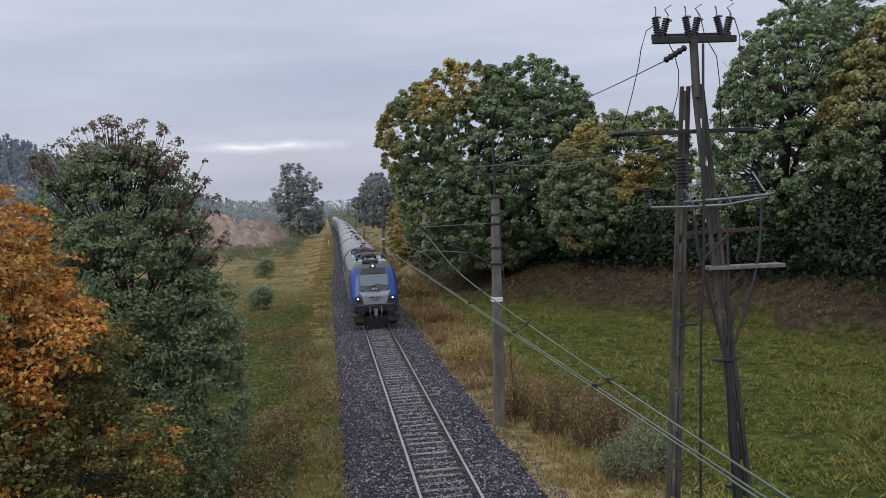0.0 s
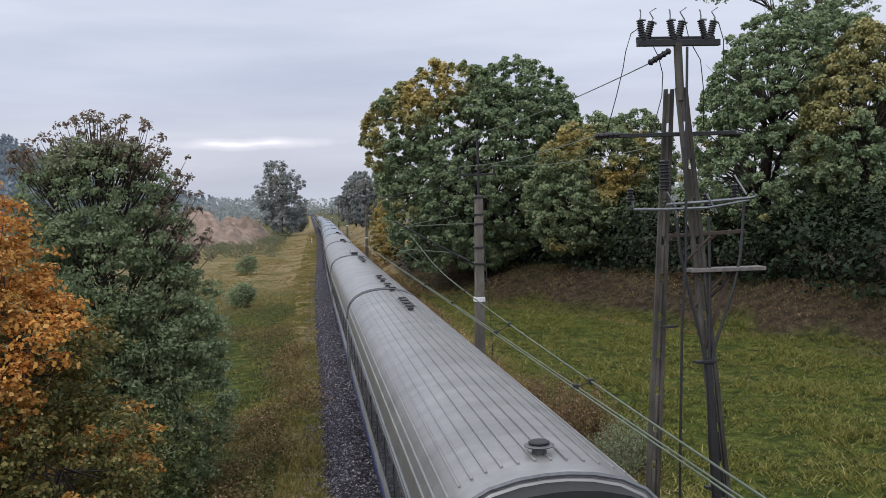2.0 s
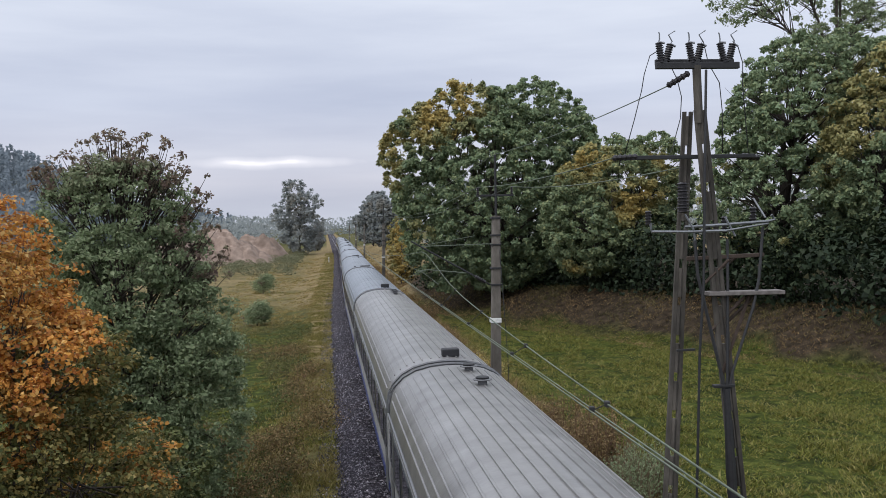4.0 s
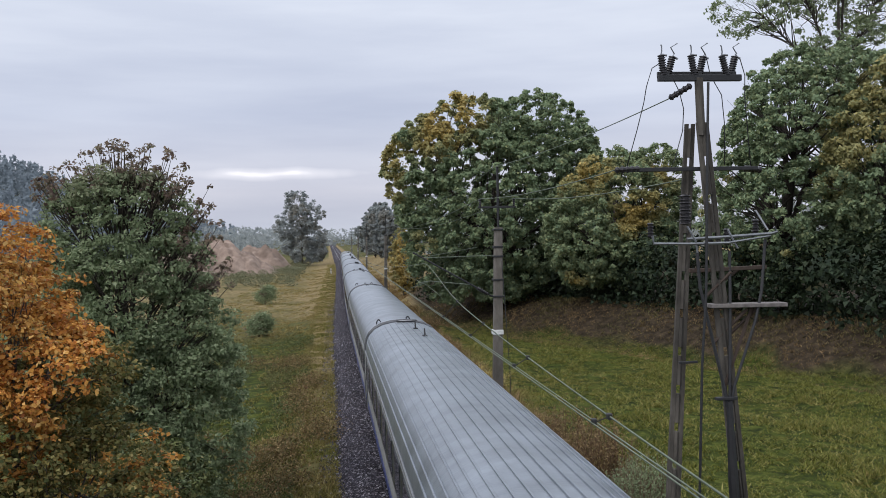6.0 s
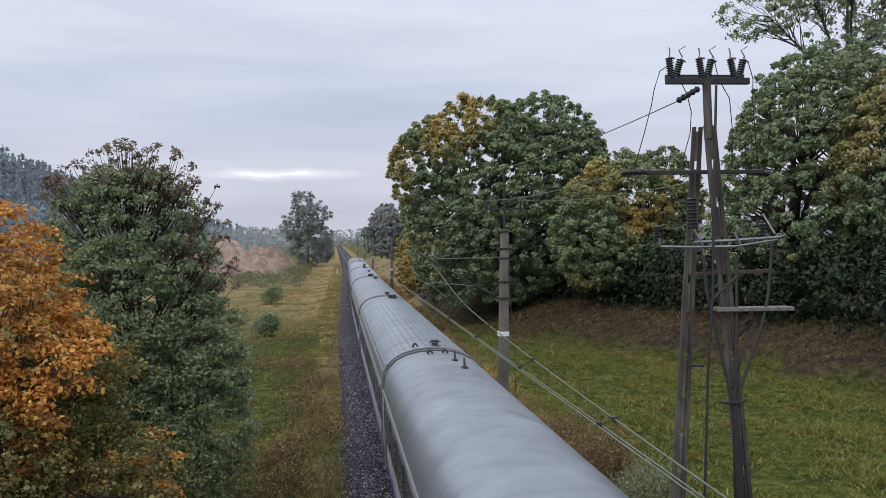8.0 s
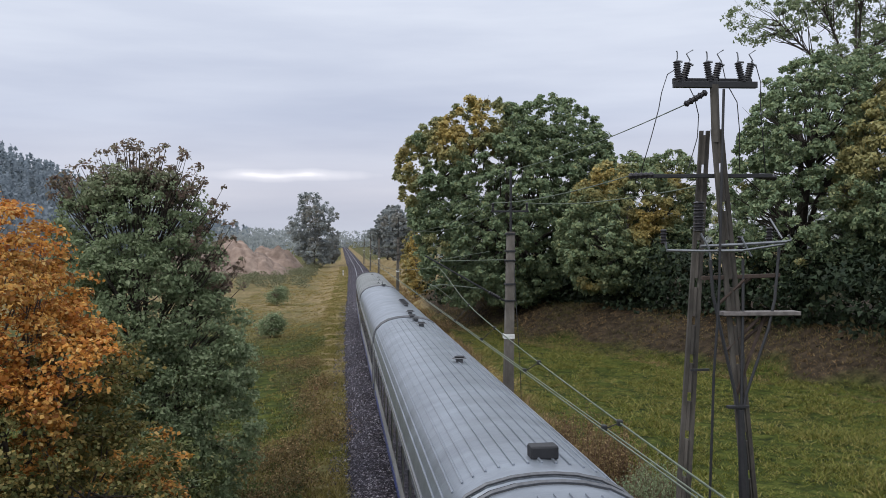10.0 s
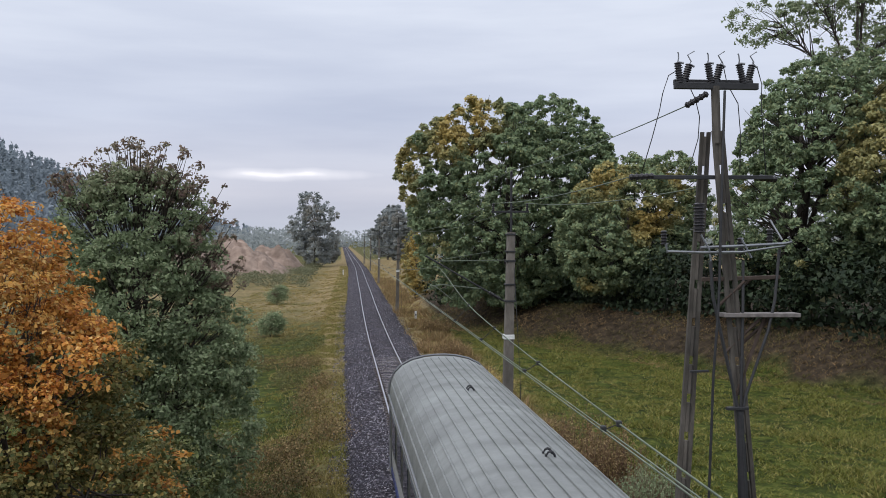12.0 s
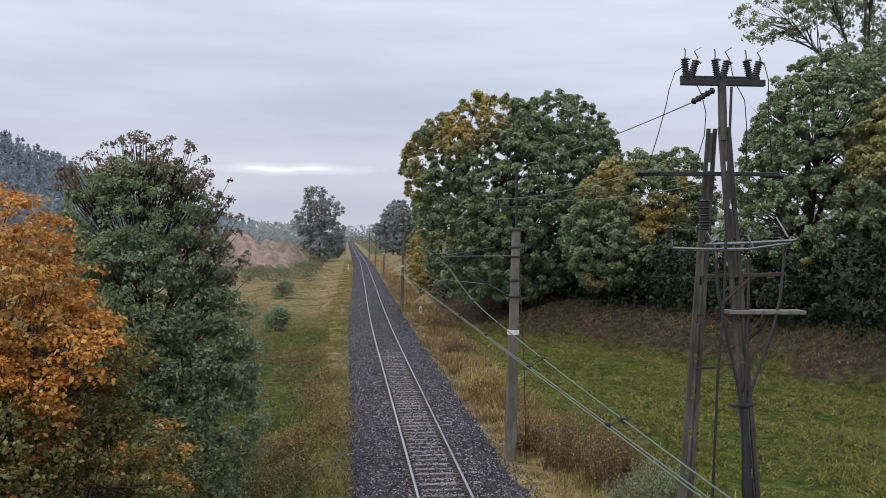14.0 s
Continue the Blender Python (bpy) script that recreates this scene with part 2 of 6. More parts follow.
M = {
    "ground": ground_material(),
    "ballast": ballast_material(),
    "rail_side": plain("rusty_rail_steel", (0.060, 0.042, 0.035), 0.7, 0.3),
    "rail_top": plain("polished_rail_head", (0.60, 0.60, 0.65), 0.33, 1.0, 0.02),
    "sleeper": material("weathered_sleeper_concrete", [(0.3, (0.17, 0.150, 0.138)), (0.7, (0.38, 0.34, 0.32))], rough=0.9, spread=0.45),
    "concrete": material("weathered_pole_concrete", [(0.25, (0.10, 0.088, 0.075)), (0.5, (0.175, 0.155, 0.132)), (0.8, (0.25, 0.23, 0.205))], scale=5, rough=0.92, bump=0.4, stains=(0.55, 1.0), stain_scale=1.5, stretch=(1, 1, 0.35)),
    "dark_concrete": material("dark_pole_concrete", [(0.25, (0.045, 0.040, 0.034)), (0.5, (0.105, 0.093, 0.078)), (0.8, (0.19, 0.17, 0.145))], scale=6, rough=0.95, bump=0.5, stains=(0.45, 1.0), stain_scale=1.8, stretch=(1, 1, 0.3)),
    "iron": plain("dark_painted_iron", (0.030, 0.030, 0.032), 0.6, 0.2),
    "zinc": plain("galvanised_steel", (0.25, 0.26, 0.275), 0.5, 0.7),
    "rust": plain("rusty_iron", (0.075, 0.052, 0.040), 0.85, 0.1, 0.3),
    "porcelain": plain("dark_brown_porcelain", (0.014, 0.011, 0.013), 0.35),
    "wire": plain("weathered_copper_wire", (0.15, 0.18, 0.13), 0.6, 0.3),
    "dark_wire": plain("dark_cable", (0.03, 0.03, 0.032), 0.6),
    "white": plain("white_paint", (0.75, 0.75, 0.73), 0.5),
    "bark": material("bark", [(0.3, (0.035, 0.028, 0.022)), (0.7, (0.10, 0.082, 0.065))], scale=10, rough=0.95, bump=0.8, bump_scale=14, stretch=(1, 1, 0.25)),
    "sand": material("bare_sand", [(0.3, (0.22, 0.155, 0.12)), (0.6, (0.35, 0.26, 0.205)), (0.8, (0.47, 0.365, 0.30))], scale=0.5, rough=0.95, bump=0.6, bump_scale=0.8, stains=(0.5, 1.0), stain_scale=0.12),
    "leaf_maple": leaf_material("maple_leaves_in_autumn", [(0.0, (0.060, 0.074, 0.024)), (0.6, (0.135, 0.142, 0.046)), (1.0, (0.29, 0.265, 0.105))],
                                [(0.0, (0.34, 0.125, 0.045)), (0.35, (0.60, 0.25, 0.055)), (0.75, (0.78, 0.41, 0.09)), (1.0, (0.80, 0.52, 0.20))], 0.35),
    "leaf_green": leaf_material("dark_green_leaves", [(0.0, (0.155, 0.205, 0.110)), (0.6, (0.270, 0.335, 0.180)), (1.0, (0.42, 0.48, 0.29))],
                                [(0.0, (0.13, 0.085, 0.078)), (0.5, (0.21, 0.140, 0.115)), (1.0, (0.31, 0.225, 0.165))], 0.5),
    "leaf_weed": leaf_material("low_weed_leaves", [(0.0, (0.045, 0.062, 0.022)), (0.6, (0.105, 0.130, 0.045)), (1.0, (0.21, 0.23, 0.09))],
                                [(0.0, (0.10, 0.052, 0.030)), (0.5, (0.19, 0.105, 0.055)), (1.0, (0.32, 0.21, 0.10))], 0.2),
    "leaf_scrub": leaf_material("pale_scrub_leaves", [(0.0, (0.11, 0.12, 0.065)), (1.0, (0.23, 0.235, 0.14))], [(0.0, (0.16, 0.12, 0.06)), (1.0, (0.30, 0.23, 0.13))], 0.25),
    "leaf_oak": leaf_material("broad_green_leaves", [(0.0, (0.145, 0.205, 0.122)), (0.6, (0.220, 0.290, 0.160)), (1.0, (0.29, 0.36, 0.20))],
                                [(0.0, (0.34, 0.24, 0.075)), (0.5, (0.48, 0.36, 0.11)), (1.0, (0.58, 0.43, 0.16))], 0.28),
    # Far foliage: haze is mixed into these pale grey and blue-grey colours.
    "leaf_haze": leaf_material("haze_pale_leaves", [(0.0, (0.33, 0.36, 0.365)), (1.0, (0.40, 0.43, 0.425))],
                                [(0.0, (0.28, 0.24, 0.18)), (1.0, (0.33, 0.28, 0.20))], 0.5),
    "needle_haze": leaf_material("haze_pale_spruce", [(0.0, (0.27, 0.315, 0.35)), (1.0, (0.32, 0.365, 0.40))],
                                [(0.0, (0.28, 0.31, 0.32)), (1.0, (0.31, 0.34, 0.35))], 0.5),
    "grass": leaf_material("meadow_grass_blades", [(0.0, (0.045, 0.060, 0.010)), (0.5, (0.138, 0.150, 0.024)), (1.0, (0.25, 0.245, 0.062))],
                                [(0.0, (0.17, 0.125, 0.042)), (0.5, (0.33, 0.25, 0.092)), (1.0, (0.52, 0.41, 0.20))], 0.2),
    # Shade beneath the crowns is put into this near-black leaf colour.
    "leaf_shade": leaf_material("shaded_undergrowth_leaves", [(0.0, (0.012, 0.022, 0.012)), (1.0, (0.032, 0.05, 0.024))], [(0.0, (0.03, 0.025, 0.012)), (1.0, (0.06, 0.05, 0.02))], 0.08),
    "twig": leaf_material("rusty_weed_stalks", [(0.0, (0.06, 0.062, 0.022)), (1.0, (0.16, 0.15, 0.06))],
                                [(0.0, (0.13, 0.078, 0.040)), (0.6, (0.29, 0.185, 0.090)), (1.0, (0.50, 0.35, 0.18))], 0.2),
}


# ---------- mesh helpers ----------
def mesh_ob(name, verts, faces, mat, parent=None, smooth=False, label=""):
    me = bpy.data.meshes.new(name)
    me.from_pydata([tuple(v) for v in verts], [], [tuple(f) for f in faces])
    for m in mat if isinstance(mat, (list, tuple)) else [mat]:
        me.materials.append(m)
    if smooth:
        me.shade_smooth()
    ob = new(name, me)
    if parent:
        ob.parent = parent
    if label:
        ob["label"] = label
    return ob


def part(name, bm, mat, parent, label="", smooth=False):
    me = bpy.data.meshes.new(name)
    bm.normal_update()
    bm.to_mesh(me)
    bm.free()
    for m in mat if isinstance(mat, (list, tuple)) else [mat]:
        me.materials.append(m)
    if smooth:
        me.shade_smooth()
    ob = new(name, me)
    if parent:
        ob.parent = parent
    if label:
        ob["label"] = label
    return ob


def empty(name, m, label, category, group=""):
    ob = new(name)
    ob.matrix_basis = m
    ob.empty_display_size = 0.2
    return tagged(ob, label, category, group)


def box(bm, c, s, bevel=0.0, m=None):
    r = bmesh.ops.create_cube(bm, size=1.0)
    bmesh.ops.scale(bm, vec=s, verts=r["verts"])
    if bevel:
        es = list({e for v in r["verts"] for e in v.link_edges})
        r2 = bmesh.ops.bevel(bm, geom=es, offset=bevel, segments=2, affect="EDGES", profile=0.5)
        vs = list({v for f in r2["faces"] for v in f.verts} | {v for v in r["verts"] if v.is_valid})
    else:
        vs = r["verts"]
    if m is not None:
        bmesh.ops.transform(bm, matrix=m, verts=vs)
    bmesh.ops.translate(bm, vec=c, verts=vs)
    return vs


def tube(bm, pts, r, sides=6, cap=True):
    """A round bar along points; r is one radius or one a point."""
    pts = [Vector(p) for p in pts]
    rs = r if isinstance(r, (list, tuple)) else [r] * len(pts)
    rings = []
    for i, p in enumerate(pts):
        d = (pts[min(i + 1, len(pts) - 1)] - pts[max(i - 1, 0)]).normalized()
        u = d.cross(Vector((0, 0, 1)) if abs(d.z) < 0.9 else Vector((1, 0, 0))).normalized()
        w = d.cross(u)
        rings.append([bm.verts.new(p + (u * math.cos(a) + w * math.sin(a)) * rs[i]) for a in [2 * math.pi * k / sides for k in range(sides)]])
    for a, b in zip(rings, rings[1:]):
        for k in range(sides):
            bm.faces.new((a[k], a[(k + 1) % sides], b[(k + 1) % sides], b[k]))
    if cap:
        bm.faces.new(rings[0][::-1])
        bm.faces.new(rings[-1])


def turned(bm, profile, sides=12, m=None):
    """A body turned about z from (radius, height) pairs."""
    rings = []
    for r, z in profile:
        rings.append([bm.verts.new((r * math.cos(a), r * math.sin(a), z)) for a in [2 * math.pi * k / sides for k in range(sides)]])
    for a, b in zip(rings, rings[1:]):
        for k in range(sides):
            bm.faces.new((a[k], a[(k + 1) % sides], b[(k + 1) % sides], b[k]))
    bm.faces.new(rings[0][::-1])
    bm.faces.new(rings[-1])
    if m is not None:
        bmesh.ops.transform(bm, matrix=m, verts=[v for ring in rings for v in ring])


def smooth(a, b, v):
    u = np.clip((np.asarray(v, float) - a) / (b - a), 0, 1)
    return u * u * (3 - 2 * u)


# ---------- the lie of the land ----------
def track_x(y):
    """The centre line of the track; rail heads lie at z = 0."""
    y = np.asarray(y, float)
    return 2.75 + 0.55 * smooth(60, 140, y) + 1.2 * smooth(100, 260, y)


def lumps(x, y, size):
    return np.sin(x / size + 1.3 * np.sin(y / size * 0.7)) * np.cos(y / size * 1.1 + np.sin(x / size * 0.9))


def ground_z(x, y):
    x, y = np.asarray(x, float), np.asarray(y, float)
    o = x - track_x(y)
    z = -0.62 - 0.5 * smooth(3.5, 8, -o) - 0.35 * smooth(3.5, 9, o)
    z = z + (0.06 * lumps(x, y, 1.3) + 0.10 * lumps(x + 7, y, 4.1)) * smooth(2.6, 4.5, np.abs(o))
    s = (x - 16.5) * 0.924 + (y - 69) * 0.378
    z = z + 2.6 * smooth(0, 7, s) * smooth(4.5, 11, o) * smooth(400, 250, y)
    z = z + 1.2 * smooth(7, 40, s) * smooth(6, 30, o)
    far = smooth(280, 700, y) * smooth(20, 300, -o)
    return z + 98 * smooth(440, 800, y) * smooth(1150, 850, y) * smooth(95, 400, -o) + far * 0.5


def build_ground():
    ys = np.concatenate([np.linspace(-80, 8, 12)[:-1], np.linspace(8, 60, 111)[:-1], np.linspace(60, 140, 81)[:-1], np.linspace(140, 400, 80)[:-1], np.geomspace(400, 4500, 40)])
    xs = np.concatenate([-np.geomspace(3000, 60, 40), np.linspace(-60, -12, 44)[1:-1], np.linspace(-12, 14, 66), np.linspace(14, 60, 46)[1:], np.geomspace(60, 3000, 40)[1:]])
    X, Y = np.meshgrid(xs, ys)
    Z = ground_z(X, Y)
    nx, ny = len(xs), len(ys)
    idx = np.arange(nx * ny).reshape(ny, nx)
    faces = np.stack([idx[:-1, :-1], idx[:-1, 1:], idx[1:, 1:], idx[1:, :-1]], -1).reshape(-1, 4)
    ob = mesh_ob("ground", np.stack([X, Y, Z], -1).reshape(-1, 3), faces, M["ground"], smooth=True)
    o = (X - track_x(Y)).ravel()
    s = ((X - 16.5) * 0.924 + (Y - 69) * 0.378).ravel()
    y = Y.ravel()
    dry = np.where(o < 0, smooth(5.2, 3.6, -o) * (0.5 + 0.4 * smooth(40, 80, y)) + 0.35 * smooth(3.6, 9, -o) * smooth(45, 90, y), smooth(7.0, 4.6, o) * 1.0 + 0.15 * smooth(12, 5, o))
    dry = np.maximum(dry, smooth(60, 120, y) * np.where(o > 0, 0.9, 0.60 + 0.4 * smooth(9, 4, -o)) * (1 - 0.6 * smooth(280, 420, y)))
    litter = smooth(-1.0, 3.4, s + 1.5 * lumps(X.ravel(), Y.ravel(), 2.3)) * smooth(5, 8, o) * smooth(135, 105, y)
    for name, values in (("dry", dry), ("litter", litter)):
        a = ob.data.attributes.new(name, "FLOAT", "POINT")
        a.data.foreach_set("value", np.clip(values, 0, 1).astype(np.float32))
    tagged(ob, "uneven grassy ground, green meadow and dry verges", "ground", kind="structure")


build_ground()


def build_track():
    ys = np.concatenate([np.arange(-30, 150, 1.0), np.arange(150, 500, 10.0), np.geomspace(500, 3000, 20)])
    # ballast bed: between the rails a little lower than outside them
    prof = [(-2.75, -0.72), (-2.35, -0.42), (-1.75, -0.13), (-1.0, -0.12), (-0.80, -0.15), (-0.66, -0.155), (0.66, -0.155), (0.80, -0.15), (1.0, -0.12), (1.75, -0.13), (2.35, -0.42), (2.85, -0.72)]
    verts, faces = [], []
    n = len(prof)
    for i, y in enumerate(ys):
        cover = 0.035 * float(smooth(54, 66, y))
        for j, (o, z) in enumerate(prof):
            wob = 0.05 * noise.noise((o * 3, y * 0.8, 0)) if abs(o) > 1.6 else 0.0
            if abs(o) > 2.6:
                wob += 0.10 * noise.noise((o, y * 0.37, 3)) + 0.06 * noise.noise((o, y * 1.3, 5))
            verts.append((float(track_x(y)) + o + wob * 2, y, z + min(wob, 0.06) + (cover if abs(o) < 0.7 else 0)))
        if i:
            for j in range(n - 1):
                a = (i - 1) * n + j
                faces.append((a, a + 1, a + n + 1, a + n))
    bed = mesh_ob("ballast_bed", verts, faces, M["ballast"], smooth=False)
    tagged(bed, "bed of dark grey crushed stone under the track", "ballast", kind="structure")
    track = empty("railway_track", Matrix(), "single railway track with shiny steel rails on concrete sleepers", "railway track")
    track["kind"] = "structure"
    # rails with foot, web and a polished head
    rp = [(-0.07, -0.17), (-0.07, -0.155), (-0.012, -0.13), (-0.012, -0.045), (-0.038, -0.035), (-0.038, -0.008), (-0.024, 0.0), (0.027, 0.0), (0.038, -0.008), (0.038, -0.035), (0.012, -0.045), (0.012, -0.13), (0.07, -0.155), (0.07, -0.17)]
    for side in (-0.7535, 0.7535):
        verts, faces, k = [], [], len(rp)
        for i, y in enumerate(ys):
            verts += [(float(track_x(y)) + side + a, y, z) for a, z in rp]
            if i:
                for j in range(k - 1):
                    a = (i - 1) * k + j
                    faces.append((a, a + 1, a + k + 1, a + k))
        rail = mesh_ob("rail", verts, faces, [M["rail_side"], M["rail_top"]], track)
        mi = [1 if (f % (k - 1)) in (5, 6, 7) else 0 for f in range(len(faces))]
        rail.data.polygons.foreach_set("material_index", mi)


build_track()
# ---------- plants ----------
def leaf_mesh(name, centres, size, mat, parent=None, up=0.35, autumn=None, shape=0.55, outward=None, seed=1, label="", corners=4):
    """Many separate leaves round their centres: folded blades of four corners, or plain ones of three."""
    rng = np.random.default_rng(seed)
    n = len(centres)
    nrm = rng.normal(size=(n, 3))
    nrm /= np.linalg.norm(nrm, axis=1, keepdims=True)
    if outward is not None:
        nrm = nrm + outward * 0.9
    nrm[:, 2] += up
    nrm /= np.linalg.norm(nrm, axis=1, keepdims=True)
    u = np.cross(nrm, rng.normal(size=(n, 3)))
    u /= np.linalg.norm(u, axis=1, keepdims=True) + 1e-9
    v = np.cross(nrm, u)
    s = (size * rng.uniform(0.6, 1.35, n))[:, None]
    fold = nrm * s * 0.18
    tip = rng.uniform(-0.15, 0.15, (n, 1)) * s
    p = [centres - u * s * 0.55, centres - v * s * shape * 0.5 + fold + u * tip, centres + u * s * 0.55, centres + v * s * shape * 0.5 + fold - u * tip]
    if corners == 3:
        p = [centres - u * s * 0.55 - v * s * shape * 0.3, centres + u * s * 0.55 + u * tip - v * s * shape * 0.3, centres + v * s * shape * 0.7 + u * tip]
    p = np.stack(p, 1).reshape(-1, 3)
    me = bpy.data.meshes.new(name)
    me.vertices.add(n * corners)
    me.vertices.foreach_set("co", p.astype(np.float32).ravel())
    me.loops.add(n * corners)
    me.loops.foreach_set("vertex_index", np.arange(n * corners, dtype=np.int32))
    me.polygons.add(n)
    me.polygons.foreach_set("loop_start", np.arange(0, n * corners, corners, dtype=np.int32))
    me.update(calc_edges=True)
    a = me.attributes.new("autumn", "FLOAT", "POINT")
    a.data.foreach_set("value", np.repeat(np.zeros(n) if autumn is None else autumn, corners).astype(np.float32))
    me.materials.append(mat)
    ob = new(name, me)
    if parent:
        ob.parent = parent
    if label:
        ob["label"] = label
    return ob


def crown_points(blobs, per_blob, clump, leaves, rng, hollow=0.55, lobes=0, tight=1.0):
    """Leaf centres in clumps near the surface of several rounded masses. Blobs: (centre, radii, autumn)."""
    pts, outs, aut, tips = [], [], [], []
    for c, r, autumn in blobs:
        c, r = np.array(c, float), np.array(r, float)
        if lobes:
            # each mass is made of smaller leaf masses at the ends of its branches
            q = rng.normal(size=(lobes, 3))
            q /= np.linalg.norm(q, axis=1, keepdims=True)
            which = rng.integers(0, lobes, per_blob)
            la = np.where(rng.random(lobes) < autumn, 0.85, 0.012) if autumn < 0.9 else np.full(lobes, autumn)
            e = rng.normal(size=(per_blob, 3))
            e[:, 2] += 0.35
            e /= np.linalg.norm(e, axis=1, keepdims=True)
            ls = rng.uniform(0.42, 0.68, lobes) * tight
            cc = c + (q[which] * 0.62 + e * (ls[which] * rng.uniform(0.65, 1.05, per_blob))[:, None]) * r
            d = q[which] * 0.4 + e * 0.8
            autumn = la[which]
            # a share of the clumps fills the mass between the lobes
            fill = rng.random(per_blob) < (0.38 if tight > 0.76 else 0.14)
            f = rng.normal(size=(per_blob, 3))
            f /= np.linalg.norm(f, axis=1, keepdims=True)
            cc = np.where(fill[:, None], c + f * r * rng.uniform(0.55, 0.95, per_blob)[:, None], cc)
            d = np.where(fill[:, None], f, d)
        else:
            d = rng.normal(size=(per_blob, 3))
            d /= np.linalg.norm(d, axis=1, keepdims=True)
        rad = 1 - (1 - hollow) * rng.random(per_blob) ** 1.6
        bump = 1 + 0.16 * np.sin(d[:, 0] * 5 + c[0]) * np.cos(d[:, 2] * 6 + c[1]) + 0.10 * np.sin(d[:, 1] * 11 + c[2])
        cc = cc if lobes else c + d * r * (rad * bump)[:, None]
        tips.append(cc)
        k = rng.integers(int(leaves * 0.5), int(leaves * 1.5), per_blob)
        idx = np.repeat(np.arange(per_blob), k)
        off = rng.normal(size=(len(idx), 3)) * clump * rng.uniform(0.6, 1.4, per_blob)[idx][:, None]
        off[:, 2] *= 0.6 if tight == 1.0 else 0.38
        pts.append(cc[idx] + off)
        outs.append(d[idx])
        ca = np.where(rng.random(per_blob) < autumn, rng.uniform(0.6, 1.0, per_blob), rng.uniform(0.0, 0.12, per_blob))
        aut.append(np.clip(ca[idx] + rng.normal(size=len(idx)) * 0.08, 0, 1))
    return np.concatenate(pts), np.concatenate(outs), np.concatenate(aut), tips


def limb_tree(bm, base, trunk_top, r, blobs, tips, rng, twigs=14):
    base, top = Vector(base), Vector(trunk_top)
    mid = base.lerp(top, 0.5) + Vector((rng.normal() * 0.15, rng.normal() * 0.15, 0))
    tube(bm, [base - Vector((0, 0, 0.3)), base + Vector((0, 0, 0.4)), mid, top], [r * 1.35, r, r * 0.8, r * 0.35], 8)
    for (c, rad, _), tp in zip(blobs, tips):
        c = Vector(c)
        f = min(1.0, max(0.25, (c.z - base.z) / max(0.1, top.z - base.z) * 0.7))
        start = base.lerp(top, f)
        bend = start.lerp(c, 0.5) + Vector((0, 0, 0.12 * (c - start).length))
        tube(bm, [start, bend, c], [r * 0.5, r * 0.32, r * 0.16], 6)
        for i in rng.choice(len(tp), min(twigs, len(tp)), replace=False):
            e = Vector(tp[i])
            tube(bm, [bend.lerp(c, rng.random()), c.lerp(e, 0.5) + Vector((0, 0, rng.normal() * 0.1)), e], [r * 0.14, r * 0.08, r * 0.02], 4, False)


def tree(name, base, height, blobs, mat, leaf, per_blob, clump, leaves, label, r=0.2, seed=1, hollow=0.55, shape=0.6, category="tree", group="", twigs=14, lobes=12, tight=1.0):
    """Blobs are relative to the base."""
    rng = np.random.default_rng(seed)
    x, y = base
    z = float(ground_z(x, y))
    root = empty(name, Matrix.Translation((x, y, z)), label, category, group)
    pts, outs, aut, tips = crown_points(blobs, per_blob, clump, leaves, rng, hollow, lobes, tight)
    keep = pts[:, 2] > 0.02
    bm = bmesh.new()
    limb_tree(bm, (0, 0, 0), (0, 0, height * 0.72), r, blobs, tips, rng, twigs)
    part("trunk", bm, M["bark"], root, smooth=True)
    leaf_mesh("crown", pts[keep], leaf, mat, root, autumn=aut[keep], outward=outs[keep], shape=shape, seed=seed)
    return root


def wave(p, size, seed):
    """A slow random field over places in space, about -1 to 1."""
    g = np.random.default_rng(seed)
    v = np.zeros(len(p))
    for _ in range(8):
        k = g.normal(size=3)
        v = v + np.sin(p @ (k / np.linalg.norm(k)) / (size * g.uniform(0.5, 1.2)) + g.random() * 6.28)
    return v / 3.2


def tufted_crown(env, tufts, size, leaves, rng, flat=0.75, floor=1.0, rough=0.12, inner=0.3):
    """A crown of leafy tufts at the branch ends over rounded masses. env: (centre, radii) of each mass. Gives leaves, their outward ways and the tufts' places."""
    env = [(np.array(c, float), np.array(r, float)) for c, r in env]
    area = np.array([(r[0] * r[1] + r[0] * r[2] + r[1] * r[2]) for _, r in env])
    cs, ds = [], []
    for (c, r), share in zip(env, area / area.sum()):
        n = int(tufts * share * 1.6)
        d = rng.normal(size=(n, 3))
        d /= np.linalg.norm(d, axis=1, keepdims=True)
        deep = np.where(rng.random(n) < inner, rng.uniform(0.6, 0.9, n), rng.uniform(0.93, 1.03, n))
        cs.append(c + d * r * (deep * (1 + rough * wave(d * 3.0 + c, 0.9, 5)))[:, None])
        ds.append(d)
    cs, ds = np.concatenate(cs), np.concatenate(ds)
    keep = cs[:, 2] > floor
    for c, r in env:
        keep &= np.linalg.norm((cs - c) / r, axis=1) > 0.58
    cs, ds = cs[keep][:tufts * 2], ds[keep][:tufts * 2]
    n = len(cs)
    sz = size * rng.uniform(0.55, 1.45, n)
    i = np.repeat(np.arange(n), rng.integers(int(leaves * 0.6), int(leaves * 1.4), n))
    e = rng.normal(size=(len(i), 3)) + ds[i] * 0.7 + np.array([0, 0, 0.5])
    e /= np.linalg.norm(e, axis=1, keepdims=True)
    p = cs[i] + e * (sz[i] * rng.uniform(0.3, 1.15, len(i)))[:, None] * [1, 1, flat]
    return p, e, i, cs


